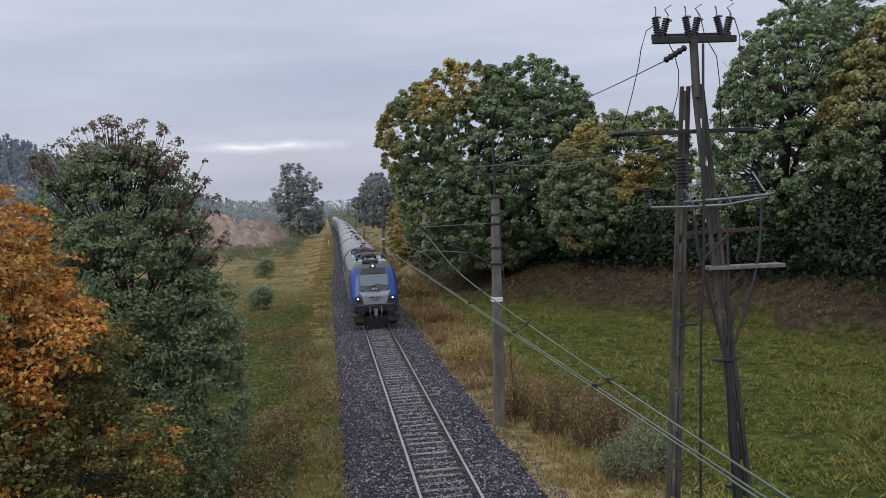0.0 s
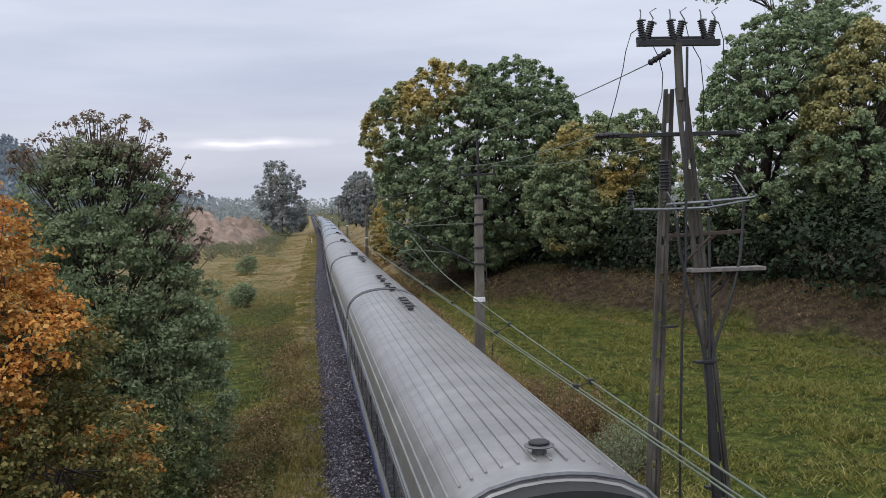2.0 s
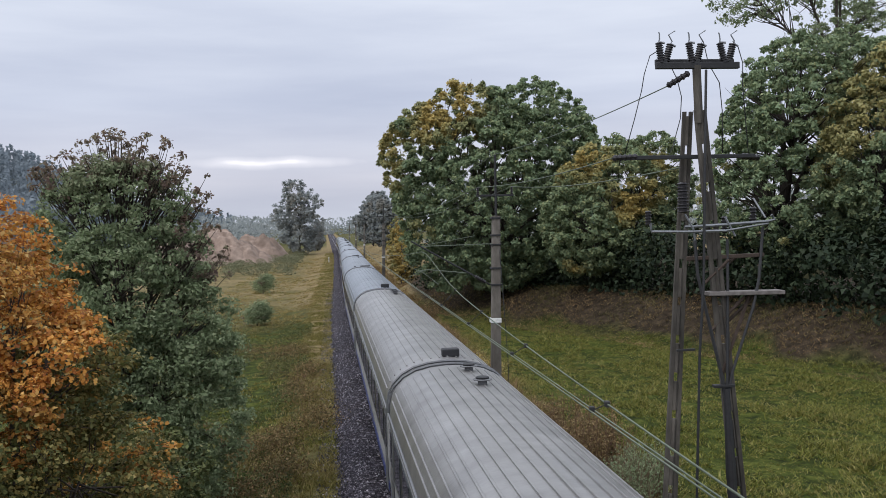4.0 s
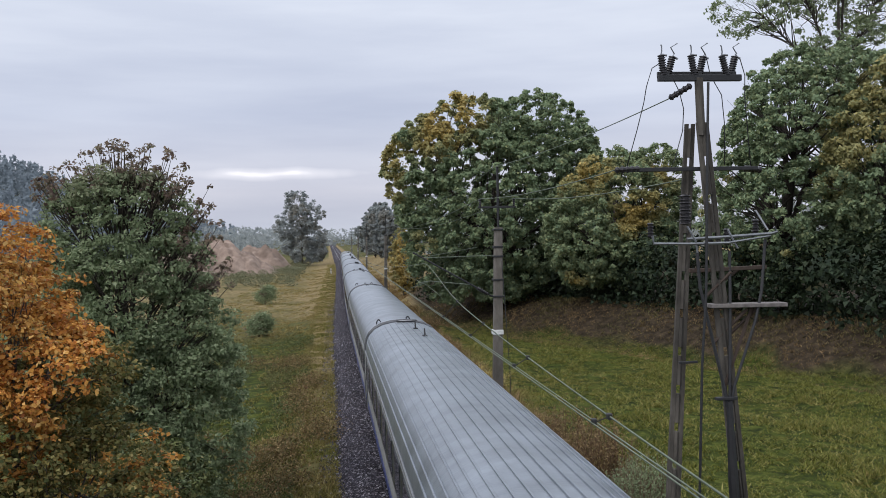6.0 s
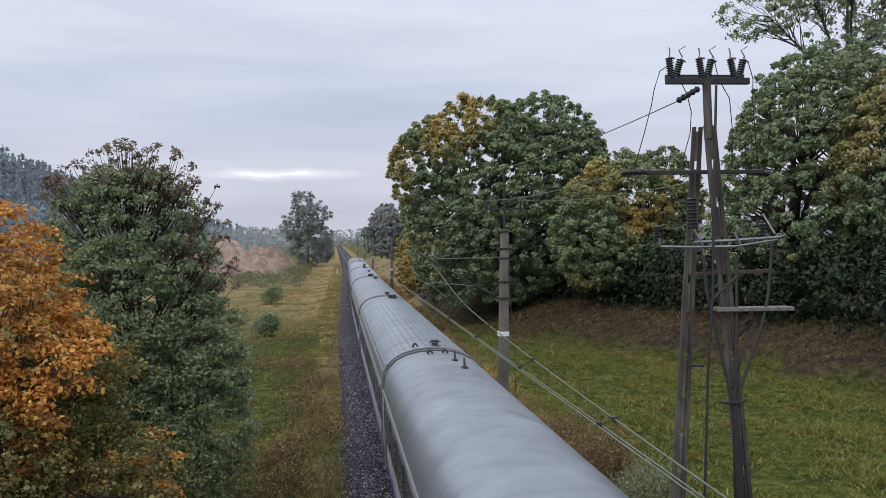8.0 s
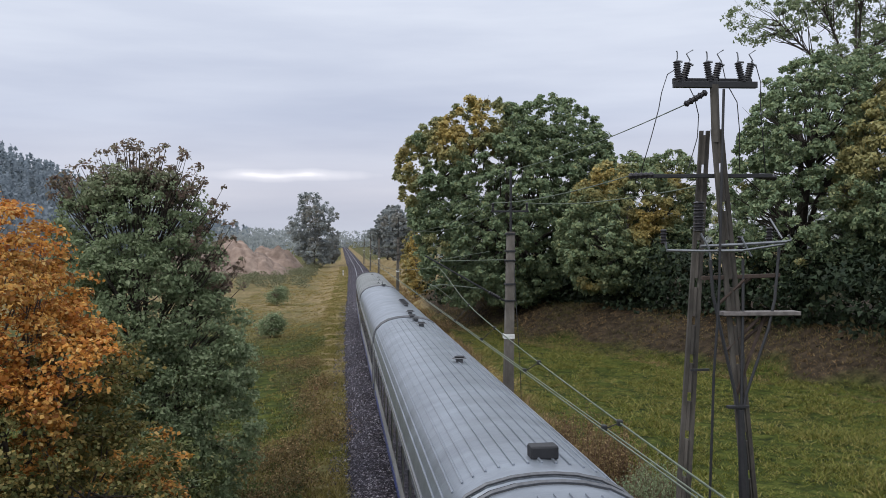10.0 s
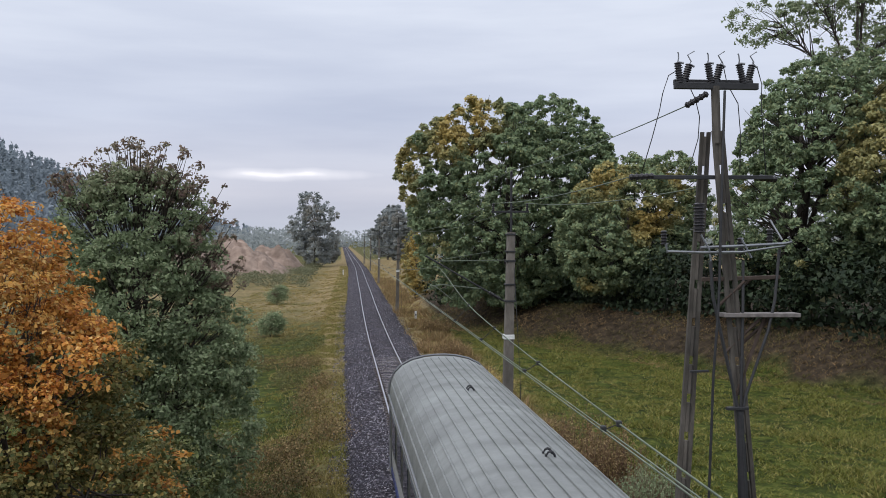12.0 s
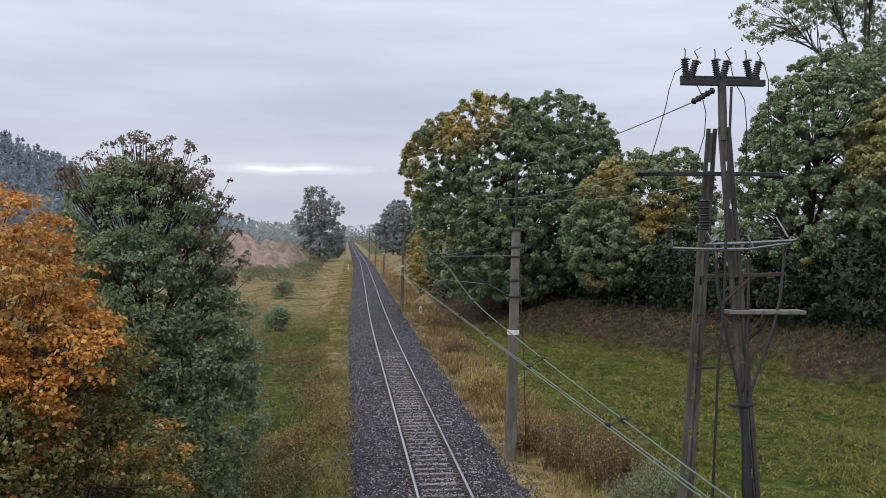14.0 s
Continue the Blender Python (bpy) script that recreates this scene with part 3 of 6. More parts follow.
def grown_tree(name, base, height, env, mat, leaf, tufts, size, leaves, label, autumn, r=0.2, seed=1, shape=0.75, group="", corners=3, flat=0.75, floor=1.0, rough=0.12, inner=0.3, limbs=60, trunk=0.72, category="tree", up=0.35, lean=0.0):
    """A tree whose trunk forks into limbs that reach the leafy tufts. autumn(places): share of autumn colour of each tuft."""
    rng = np.random.default_rng(seed)
    x, y = base
    root = empty(name, Matrix.Translation((x, y, float(ground_z(x, y)))), label, category, group)
    p, e, i, cs = tufted_crown(env, tufts, size, leaves, rng, flat, floor, rough, inner)
    bm = bmesh.new()
    top = Vector((lean, 0, height * trunk))
    tube(bm, [(0, 0, -0.3), (0, 0, 0.4), (lean * 0.3, 0.1, height * trunk * 0.5), top], [r * 1.35, r, r * 0.75, r * 0.25], 8)
    heads = []
    for c, rad in env:
        c = Vector(c)
        f = min(0.9, max(0.2, c.z / height * 0.62))
        start = Vector((lean * f, 0, height * trunk * f))
        bend = start.lerp(c, 0.5) + Vector((0, 0, 0.1 * (c - start).length))
        tube(bm, [start, bend, c], [r * 0.55, r * 0.38, r * 0.2], 6)
        heads += [(bend, c)]
    for k in rng.choice(len(cs), min(limbs, len(cs)), replace=False):
        q = Vector(cs[k])
        b, c = min(heads, key=lambda h: (h[1] - q).length)
        s = b.lerp(c, rng.random())
        m = s.lerp(q, 0.55) + Vector((rng.normal(), rng.normal(), rng.normal())) * 0.06 * (q - s).length
        tube(bm, [s, m, q], [r * 0.20, r * 0.12, r * 0.03], 4, False)
        for _ in range(3):
            w = m.lerp(q, rng.random())
            tube(bm, [w, q + Vector((rng.normal(), rng.normal(), abs(rng.normal()))) * size], [r * 0.06, r * 0.02], 3, False)
    part("trunk", bm, M["bark"], root, smooth=True)
    a = np.clip(autumn(cs)[i] + rng.normal(size=len(i)) * 0.10, 0, 1)
    leaf_mesh("crown", p, leaf, mat, root, up=up, autumn=a, outward=e, shape=shape, seed=seed, corners=corners)
    return root


def near(c, r, seed=3):
    """Autumn colour in a ragged patch round a place."""
    c, r = np.array(c, float), np.array(r, float)
    return lambda p: np.clip(1.5 - 1.3 * np.linalg.norm((p - c) / r, axis=1) + 0.4 * wave(p, 1.0, seed), 0, 1)


def build_trees():
    # orange maple close to the bridge, its lower boughs still olive
    maple = [((-0.8, 0, 7.4), (1.4, 1.5, 1.7)), ((-0.1, 0, 7.0), (1.2, 1.3, 1.15)), ((0.55, -0.2, 6.6), (1.05, 1.2, 0.75)), ((-2.1, 0, 7.0), (1.5, 1.6, 2.0)), ((-0.6, -0.4, 5.6), (1.9, 1.6, 1.0)),
             ((0.9, 0, 4.7), (1.2, 1.4, 1.0)), ((-0.6, -0.2, 4.2), (2.0, 1.7, 1.3)), ((0.5, 0, 2.8), (1.7, 1.6, 1.3)), ((-1.4, 0, 2.4), (1.9, 1.7, 1.3)), ((0, 0, 1.2), (1.8, 1.7, 1.1))]

    def turned_leaves(p):
        a = smooth(5.5, 7.1, p[:, 2] + 0.8 * wave(p, 0.6, 8))
        return np.where(a > 0.5, 0.82 + 0.25 * wave(p, 0.4, 9), 0.05 + 0.7 * (wave(p, 0.33, 10) > 0.55))
    grown_tree("maple_tree", (-4.75, 14.6), 8.6, maple, M["leaf_maple"], 0.070, 1800, 0.26, 52, "young maple with orange upper and olive lower leaves", turned_leaves, r=0.10, seed=3, shape=0.85, corners=4, flat=0.42, floor=0.25, rough=0.22, inner=0.35, limbs=260, up=0.8)
    # dark green tree with a thinning reddish top
    g = [((-0.2, 0, 8.3), (1.6, 1.6, 2.1)), ((0.55, 0, 8.6), (1.5, 1.4, 1.6)), ((-1.3, 0.2, 8.2), (1.3, 1.4, 1.8)), ((1.35, -0.2, 7.4), (1.3, 1.3, 1.5)), ((-2.1, 0.2, 6.6), (1.5, 1.5, 1.8)), ((0.2, -0.2, 6.2), (2.6, 2.0, 2.2)),
         ((1.9, -0.2, 5.4), (1.5, 1.5, 1.5)), ((-1.8, -0.1, 4.2), (2.0, 1.8, 2.0)), ((1.4, -0.3, 4.0), (1.9, 1.8, 1.7)), ((0.2, -0.3, 2.4), (2.5, 2.0, 1.9)), ((1.5, -0.3, 1.4), (1.6, 1.6, 1.4)), ((-1.6, -0.2, 1.4), (1.7, 1.6, 1.4)), ((-0.3, 0, 5.2), (2.2, 1.6, 2.2)), ((2.2, -0.2, 3.0), (1.6, 1.5, 1.7)), ((2.0, -0.2, 4.6), (1.7, 1.4, 1.3)), ((0.0, -1.0, 6.8), (1.6, 1.4, 1.5)), ((-0.6, -1.1, 4.6), (1.5, 1.3, 1.4))]
    g = [((c[0] * 0.86, c[1] * 0.9, c[2] * 1.03), (q[0] * 0.86, q[1] * 0.9, q[2])) for c, q in g]
    grown_tree("broadleaf_tree", (-5.75, 27.0), 10.4, g, M["leaf_green"], 0.112, 1700, 0.31, 52, "dense dark green tree with a thinning reddish top", lambda p: 0.02 + 0.75 * smooth(9.3, 11.4, p[:, 2] + 0.7 * wave(p, 0.6, 3)) , r=0.15, seed=9, shape=0.62, corners=4, flat=0.6, floor=0.2, rough=0.10, inner=0.3, limbs=300, trunk=0.8)
    # the sparse reddish shoots over its top
    top = [((-0.2, 0, 10.6), (0.9, 0.8, 0.8)), ((0.75, 0.1, 10.5), (0.8, 0.8, 0.75)), ((-1.5, 0.1, 10.0), (0.8, 0.8, 0.75)), ((1.45, -0.1, 9.4), (0.75, 0.7, 0.75)), ((1.95, -0.2, 8.4), (0.75, 0.7, 0.6)), ((2.2, -0.2, 7.5), (0.75, 0.7, 0.5))]
    crown = bpy.data.objects["broadleaf_tree"]
    rng = np.random.default_rng(90)
    p, e, i, cs = tufted_crown(top, 190, 0.16, 17, rng, 0.9, 0.2, 0.3, 0.5)
    leaf_mesh("top_foliage", p, 0.115, M["leaf_green"], crown, autumn=np.clip(0.85 + rng.normal(size=len(p)) * 0.12, 0, 1), outward=e, shape=0.62, seed=91)
    bm = bmesh.new()
    for q in cs:
        s = Vector((q[0] * 0.55, q[1] * 0.5, q[2] - rng.uniform(0.9, 1.7)))
        tube(bm, [s, s.lerp(Vector(q), 0.6) + Vector((0.05 * q[0], 0, 0)), Vector(q)], [0.022, 0.013, 0.005], 4, False)
    part("twig_frame", bm, M["bark"], crown)
    low = [((0, 0, 1.3), (1.7, 1.6, 1.3)), ((0.5, 0.2, 2.4), (1.2, 1.3, 1.2)), ((-1.0, 0, 2.0), (1.3, 1.3, 1.4))]
    grown_tree("bush", (-4.7, 22.0), 3.4, low, M["leaf_weed"], 0.10, 320, 0.3, 55, "dark green leafy bush below the tree", lambda p: 0.03 + 0.5 * (wave(p, 0.4, 3) > 1.0), r=0.05, seed=33, corners=4, flat=0.6, floor=0.1, category="bush")
    grown_tree("bush", (-5.7, 18.2), 4.0, [((c[0] * 1.3, c[1] * 1.3, c[2] * 1.3), (q[0] * 1.3, q[1] * 1.3, q[2] * 1.3)) for c, q in low], M["leaf_maple"], 0.10, 420, 0.36, 55, "olive green bush with few yellow leaves", lambda p: 0.03 + 0.6 * (wave(p, 0.4, 4) > 0.9), r=0.05, seed=34, corners=4, flat=0.6, floor=0.1, category="bush")
    # the large trees beyond the meadow
    big = [((-1.6, 0, 8.8), (6.5, 6.5, 9.9)), ((3.4, 0, 8.8), (6.9, 6.2, 9.7)), ((-5.9, 0.4, 11.6), (3.4, 4.2, 4.9)), ((6.4, -0.2, 7.6), (4.1, 4.8, 8.4)), ((0.5, -2.5, 8.0), (6.5, 5.0, 7.5))]
    big = [((c[0] * 1.04 - 0.3, c[1], c[2] * 1.035), (q[0] * 1.04, q[1], q[2] * 1.035)) for c, q in big]
    cap, edge, spot = near((-4.8, -2.0, 16.8), (4.6, 7, 4.0)), near((-9.1, 0, 12.4), (1.4, 5, 3.0), 4), near((-7.4, -3.5, 5.8), (1.2, 2.5, 1.2), 5)
    grown_tree("oak_tree", (15.4, 84.0), 18.5, big, M["leaf_oak"], 0.28, 2300, 0.42, 86, "large round oak, dark green with a yellowing crown", lambda p: np.maximum(np.maximum(cap(p), edge(p)), spot(p) * 0.8) * 0.85 + 0.03, r=0.45, seed=12, group="trees beyond the meadow", floor=0.3, limbs=140, rough=0.035, inner=0.36)
    mid = [((0, 0, 6.8), (5.0, 4.5, 5.4)), ((2.9, 0, 7.4), (3.6, 4, 4.8)), ((-2.6, -1, 5.0), (3.4, 3.6, 4.0)), ((1.0, -1.5, 4.0), (4.2, 3.6, 3.2))]
    patches = [near((-2.4, -1.0, 10.2), (2.8, 4, 2.1), 6), near((0.5, -3.0, 7.0), (2.4, 3.5, 2.0), 7), near((3.2, 0, 10.2), (2.0, 4, 1.5), 8), near((-3.9, -2.5, 2.0), (1.0, 2, 0.9), 9)]
    grown_tree("oak_tree", (23.7, 74.0), 12.0, mid, M["leaf_oak"], 0.25, 950, 0.40, 78, "lower spreading tree with green and yellow leaves", lambda p: 0.08 + 0.85 * np.clip(sum(n(p) for n in patches), 0, 1), r=0.32, seed=13, group="trees beyond the meadow", floor=0.2, limbs=110, rough=0.07)
    tall = [((2.2, 0, 10.2), (6.5, 5.5, 8.3)), ((-1.4, -1, 6.6), (4.6, 4.6, 5.0)), ((4.2, -1.5, 6.0), (5.0, 4.2, 4.6)), ((0.6, -0.8, 12.0), (4.4, 4.4, 4.6))]
    grown_tree("oak_tree", (31.4, 60.0), 18.0, tall, M["leaf_oak"], 0.24, 1150, 0.38, 74, "tall oak, dark green with open branches", lambda p: 0.03 + 0.35 * (wave(p, 1.3, 7) > 1.0), r=0.42, seed=14, group="trees beyond the meadow", floor=1.0, limbs=240, rough=0.07)
    side = [((0.3, 0, 9.5), (4.2, 4.0, 6.8)), ((-1.2, -1.2, 8.2), (3.6, 3.2, 4.2)), ((1.8, -1.0, 5.4), (4.0, 3.4, 3.4))]
    grown_tree("oak_tree", (35.6, 55.0), 17.0, side, M["leaf_oak"], 0.24, 620, 0.46, 88, "tall tree with green and golden leaves", lambda p: 0.05 + 0.45 * smooth(-0.1, 0.6, wave(p, 1.5, 12) + 0.12 * (p[:, 2] - 8)), r=0.4, seed=15, group="trees beyond the meadow", floor=1.4, limbs=140, rough=0.08)
    thin = [((-8.5, 0, 26.0), (3.6, 3, 2.6)), ((-4.0, 0, 28.5), (3.0, 3, 2.4)), ((0.8, 0, 31.0), (3.2, 3, 3.6)), ((5.0, 1, 28.0), (3.5, 3, 4.0)), ((0.5, 0, 23.0), (5.0, 4, 3.4))]
    grown_tree("poplar_tree", (52.0, 88.0), 33.0, thin, M["leaf_green"], 0.28, 330, 0.6, 34, "very tall poplar with thin open foliage", lambda p: 0.06 + 0 * p[:, 0], r=0.3, seed=16, shape=0.8, floor=2.0, rough=0.3, inner=0.7, limbs=200, trunk=0.95)
    # undergrowth behind the trunks, its near-black leaves stand for the shade under the crowns
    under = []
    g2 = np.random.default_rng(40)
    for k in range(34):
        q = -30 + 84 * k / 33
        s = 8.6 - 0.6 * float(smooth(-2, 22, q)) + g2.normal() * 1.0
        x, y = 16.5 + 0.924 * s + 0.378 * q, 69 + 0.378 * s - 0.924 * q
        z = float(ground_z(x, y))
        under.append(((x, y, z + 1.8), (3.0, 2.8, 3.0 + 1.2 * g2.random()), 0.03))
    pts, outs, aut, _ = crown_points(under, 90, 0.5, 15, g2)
    tagged(leaf_mesh("undergrowth", pts, 0.32, M["leaf_shade"], autumn=aut, outward=outs, shape=0.8, seed=41, corners=3), "dense undergrowth behind the large trees, coloured near-black as in shade", "undergrowth", kind="stuff")


build_trees()


def far_blobs(w, h, a=0.1, seed=1):
    g = np.random.default_rng(seed)
    return [((g.normal() * w * 0.09, g.normal() * w * 0.09, h * f), (w * q, w * q, h * 0.17), a) for f, q in ((0.86, 0.26), (0.72, 0.38), (0.56, 0.46), (0.40, 0.46), (0.24, 0.40), (0.12, 0.28))]


def build_far_trees():
    rows = [("birch_tree", -8.0, 288, 14.5, 22.5, 0.05, "solitary tall birch beside the far track"), ("birch_tree", -3.0, 330, 5.0, 9.0, 0.2, "small tree beside the far track"),
            ("birch_tree", 10.4, 128, 4.2, 8.0, 0.75, "slim yellow birch beside the track"), ("birch_tree", 9.6, 118, 3.4, 5.6, 0.85, "small golden birch beside the track"),
            ("birch_tree", 12.2, 135, 5.0, 16.0, 0.25, "tall thin birch beside the track"), ("birch_tree", 14.5, 225, 8.0, 13.5, 0.05, "green tree beside the far track"),
            ("birch_tree", 14.0, 275, 8.0, 15.0, 0.1, "green tree beside the far track"), ("birch_tree", 17.0, 330, 9.0, 17.0, 0.05, "green tree beside the far track"),
            ("birch_tree", 15.0, 300, 4.0, 16.5, 0.05, "slim dark tree beside the far track"), ("birch_tree", 18.0, 420, 10.0, 18.0, 0.05, "green tree beside the far track"), ("birch_tree", 24.0, 520, 14.0, 20.0, 0.05, "green tree beside the far track")]
    for k, (name, x, y, w, h, a, label) in enumerate(rows):
        close = y < 150
        env = [(c, q) for c, q, _ in far_blobs(w, h, a, 60 + k)]
        grown_tree(name, (x, y), h, env, M["leaf_oak"] if close else M["leaf_haze"], 0.22 if close else 0.55, 260 if close else 420, w * 0.06, 34 if close else 44, label, lambda p, a=a: np.clip(a + 0.35 * wave(p, w * 0.12, 5), 0, 1), r=0.18, seed=70 + k, shape=0.8, group="trees along the track", floor=h * 0.06, rough=0.22, inner=0.6, limbs=50, trunk=0.9)


build_far_trees()


def woods(name, spots, height, width, mat, label, seed, spruce=False, leaf=1.6, leaves=70):
    """A far wood of many small crowns."""
    g = np.random.default_rng(seed)
    pts, outs, aut = [], [], []
    for x, y in spots:
        z = float(ground_z(x, y))
        h = height * g.uniform(0.7, 1.25)
        w = width * g.uniform(0.7, 1.3)
        u = g.random(leaves)
        a = g.random(leaves) * 2 * math.pi
        r = (w * (1 - u) * 0.9 + 0.2) if spruce else w * np.sqrt(np.maximum(0.05, 1 - (2 * u - 1) ** 2))
        d = np.stack([np.cos(a), np.sin(a), np.full(leaves, 0.3)], 1)
        pts.append(np.stack([x + r * np.cos(a), y + r * np.sin(a), z + h * u], 1))
        outs.append(d)
        aut.append(np.full(leaves, np.clip(g.normal() * 0.12, 0, 1)))
    ob = leaf_mesh(name, np.concatenate(pts), leaf, mat, autumn=np.concatenate(aut), outward=np.concatenate(outs), shape=0.8, seed=seed, corners=3)
    return tagged(ob, label, "woods", kind="stuff")


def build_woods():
    # The woods' haze sits in their leaf colours.
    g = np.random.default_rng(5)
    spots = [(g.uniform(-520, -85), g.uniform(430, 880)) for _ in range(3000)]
    woods("spruce_wood", spots, 21, 4.0, M["needle_haze"], "misty blue-grey spruce wood on a distant hill", 6, True, 3.2, 40)
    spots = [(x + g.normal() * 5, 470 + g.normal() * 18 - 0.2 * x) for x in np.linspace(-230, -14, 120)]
    woods("far_wood", spots, 12, 4.5, M["leaf_haze"], "hazy strip of far trees on the horizon", 7, False, 1.5, 70)
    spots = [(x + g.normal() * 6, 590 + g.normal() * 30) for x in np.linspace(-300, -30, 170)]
    woods("far_wood", spots, 14, 5.5, M["leaf_haze"], "hazy strip of far trees on the horizon", 10, False, 2.2, 50)
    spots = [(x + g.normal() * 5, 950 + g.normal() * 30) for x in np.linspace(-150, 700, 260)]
    woods("far_wood", spots, 15, 6, M["leaf_haze"], "hazy strip of far trees on the horizon", 8, False, 2.6, 45)
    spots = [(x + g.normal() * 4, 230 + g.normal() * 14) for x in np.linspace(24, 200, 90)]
    woods("far_wood", spots, 14, 5, M["leaf_haze"], "strip of trees behind the meadow", 9, False, 1.3, 90)


build_woods()


# ---------- grass and weeds ----------
def blades(name, x, y, h, w, dry, mat, label, seed, per=5, lean=0.45, spread=0.07, category="grass"):
    """Tufts of pointed blades standing on the ground."""
    g = np.random.default_rng(seed)
    n = len(x)
    i = np.repeat(np.arange(n), per)
    m = len(i)
    dry = dry + g.normal(size=n) * 0.16
    h = h * g.uniform(0.55, 1.5, n)
    bx, by = x[i] + g.normal(size=m) * spread, y[i] + g.normal(size=m) * spread
    bz = ground_z(bx, by) - 0.02
    a = g.random(m) * 2 * math.pi
    hh = h[i] * g.uniform(0.5, 1.3, m)
    l = hh * lean * g.random(m) * 1.6
    b = g.random(m) * 2 * math.pi
    ux, uy = np.cos(a) * w * 0.5, np.sin(a) * w * 0.5
    p = np.stack([np.stack([bx - ux, by - uy, bz], 1), np.stack([bx + ux, by + uy, bz], 1), np.stack([bx + np.cos(b) * l, by + np.sin(b) * l, bz + hh], 1)], 1).reshape(-1, 3)
    me = bpy.data.meshes.new(name)
    me.vertices.add(m * 3)
    me.vertices.foreach_set("co", p.astype(np.float32).ravel())
    me.loops.add(m * 3)
    me.loops.foreach_set("vertex_index", np.arange(m * 3, dtype=np.int32))
    me.polygons.add(m)
    me.polygons.foreach_set("loop_start", np.arange(0, m * 3, 3, dtype=np.int32))
    me.update(calc_edges=True)
    at_ = me.attributes.new("autumn", "FLOAT", "POINT")
    at_.data.foreach_set("value", np.repeat(np.clip(dry[i] + g.normal(size=m) * 0.15, 0, 1), 3).astype(np.float32))
    me.materials.append(mat)
    return tagged(new(name, me), label, category, kind="stuff")


def patchy(x, y, s, seed):
    """A slow random field between 0 and 1."""
    g = np.random.default_rng(seed)
    v = np.zeros_like(x)
    for k in range(7):
        a, q = g.random() * 6.28, s * (0.6 + 0.9 * g.random())
        v = v + np.sin((x * math.cos(a) + y * math.sin(a)) / q + g.random() * 6.28)
    return np.clip(0.5 + v / 7 * 1.1, 0, 1)


def tussock(x, y, g, k=9, r=0.16):
    """Gathers places into small clusters."""
    n = len(x) // k * k
    j = np.repeat(np.arange(0, n, k), k)
    return x[j] + g.normal(size=n) * r, y[j] + g.normal(size=n) * r


def build_grass():
    g = np.random.default_rng(77)
    # meadow on the field side
    n = 48000
    y = 20 + 60 * g.random(n) ** 1.2
    x = track_x(y) + 4.5 + 26 * g.random(n)
    s = (x - 16.5) * 0.924 + (y - 69) * 0.378
    k = s < 1.5
    x, y = tussock(x[k], y[k], g, 8, 0.20)
    f = patchy(x, y, 1.1, 3)
    blades("meadow_grass", x, y, 0.05 + 0.13 * f, 0.06, np.clip(0.02 + 0.25 * patchy(x, y, 2.6, 4) - 0.08 + 0.5 * smooth(8.5, 5.5, x - track_x(y)), 0, 1), M["grass"], "short green meadow grass with paler tufts", 78, 5, 1.5, 0.09)
    # leaf litter and weeds on the bank
    n = 15000
    s = -1.5 + 9 * g.random(n)
    q = -30 + 90 * g.random(n)
    x, y = 16.5 + 0.924 * s + 0.378 * q, 69 + 0.378 * s - 0.924 * q
    k = (x - track_x(y) > 5)
    x, y = x[k], y[k]
    blades("bank_weeds", x, y, 0.06 + 0.14 * patchy(x, y, 1.7, 9), 0.06, 0.05 + 0.75 * patchy(x, y, 1.2, 8), M["twig"], "withered brown and green weeds on the bank", 80, 4, 1.4)
    # dry verges on both sides of the track
    n = 44000
    y = 17 + 260 * g.random(n) ** 2.5
    side = g.random(n) < 0.64
    o = np.where(side, -2.1 - 2.7 * g.random(n) ** 1.1, 2.55 + 3.4 * g.random(n) ** 1.2)
    x = track_x(y) + o
    x, y = tussock(x, y, g, 7, 0.14)
    o = x - track_x(y)
    side = o < 0
    f = patchy(x, y, 0.9, 12)
    d = np.where(side, 0.24 + 0.5 * patchy(x, y, 1.4, 13), 0.80 + 0.4 * patchy(x, y, 2.2, 14))
    blades("verge_grass", x, y, np.where(side, 0.06 + 0.12 * f, 0.09 + 0.22 * f * smooth(2.8, 4.4, o)), 0.04, d, M["grass"], "dry yellow grass along the track", 81, 5, 1.0)
    # rusty growth on the field-side verge
    n = 5400
    y = 34 + 150 * g.random(n) ** 1.4
    x = track_x(y) + 3.0 + 3.2 * g.random(n)
    x, y = tussock(x, y, g, 9, 0.25)
    blades("rusty_grass", x, y, 0.16 + 0.42 * patchy(x, y, 1.6, 45), 0.06, 0.62 + 0.3 * patchy(x, y, 1.5, 46), M["twig"], "withered rusty grass and stalks beside the track", 87, 4, 0.8, 0.09)
    # rank growth between the verge and the trees
    n = 24000
    y = 19 + 230 * g.random(n) ** 2.0
    x = track_x(y) - 4.3 - 13 * g.random(n) ** 1.1
    x, y = tussock(x, y, g, 8, 0.22)
    f = patchy(x, y, 1.3, 15)
    blades("rank_grass", x, y, 0.06 + 0.15 * f, 0.055, np.clip(0.28 + 0.7 * patchy(x, y, 3.0, 16) + 0.4 * smooth(50, 90, y) - 0.15, 0, 1), M["grass"], "rank green and yellow grass beside the verge", 82, 5, 0.9)
    n = 44000
    y = 18 + 60 * g.random(n) ** 1.3
    x = track_x(y) - 4.0 - 8 * g.random(n)
    f = patchy(x, y, 0.8, 17)
    k = f > 0.42
    x, y, f = x[k], y[k], f[k]
    z = ground_z(x, y) + 0.08 + 0.55 * g.random(len(x)) * f
    tagged(leaf_mesh("weeds", np.stack([x, y, z], 1), 0.095, M["leaf_weed"], autumn=np.clip(patchy(x, y, 1.6, 18) * 1.3 - 0.4, 0, 1), up=0.9, shape=0.6, seed=83), "low leafy weeds, green and reddish", "weeds", kind="stuff")
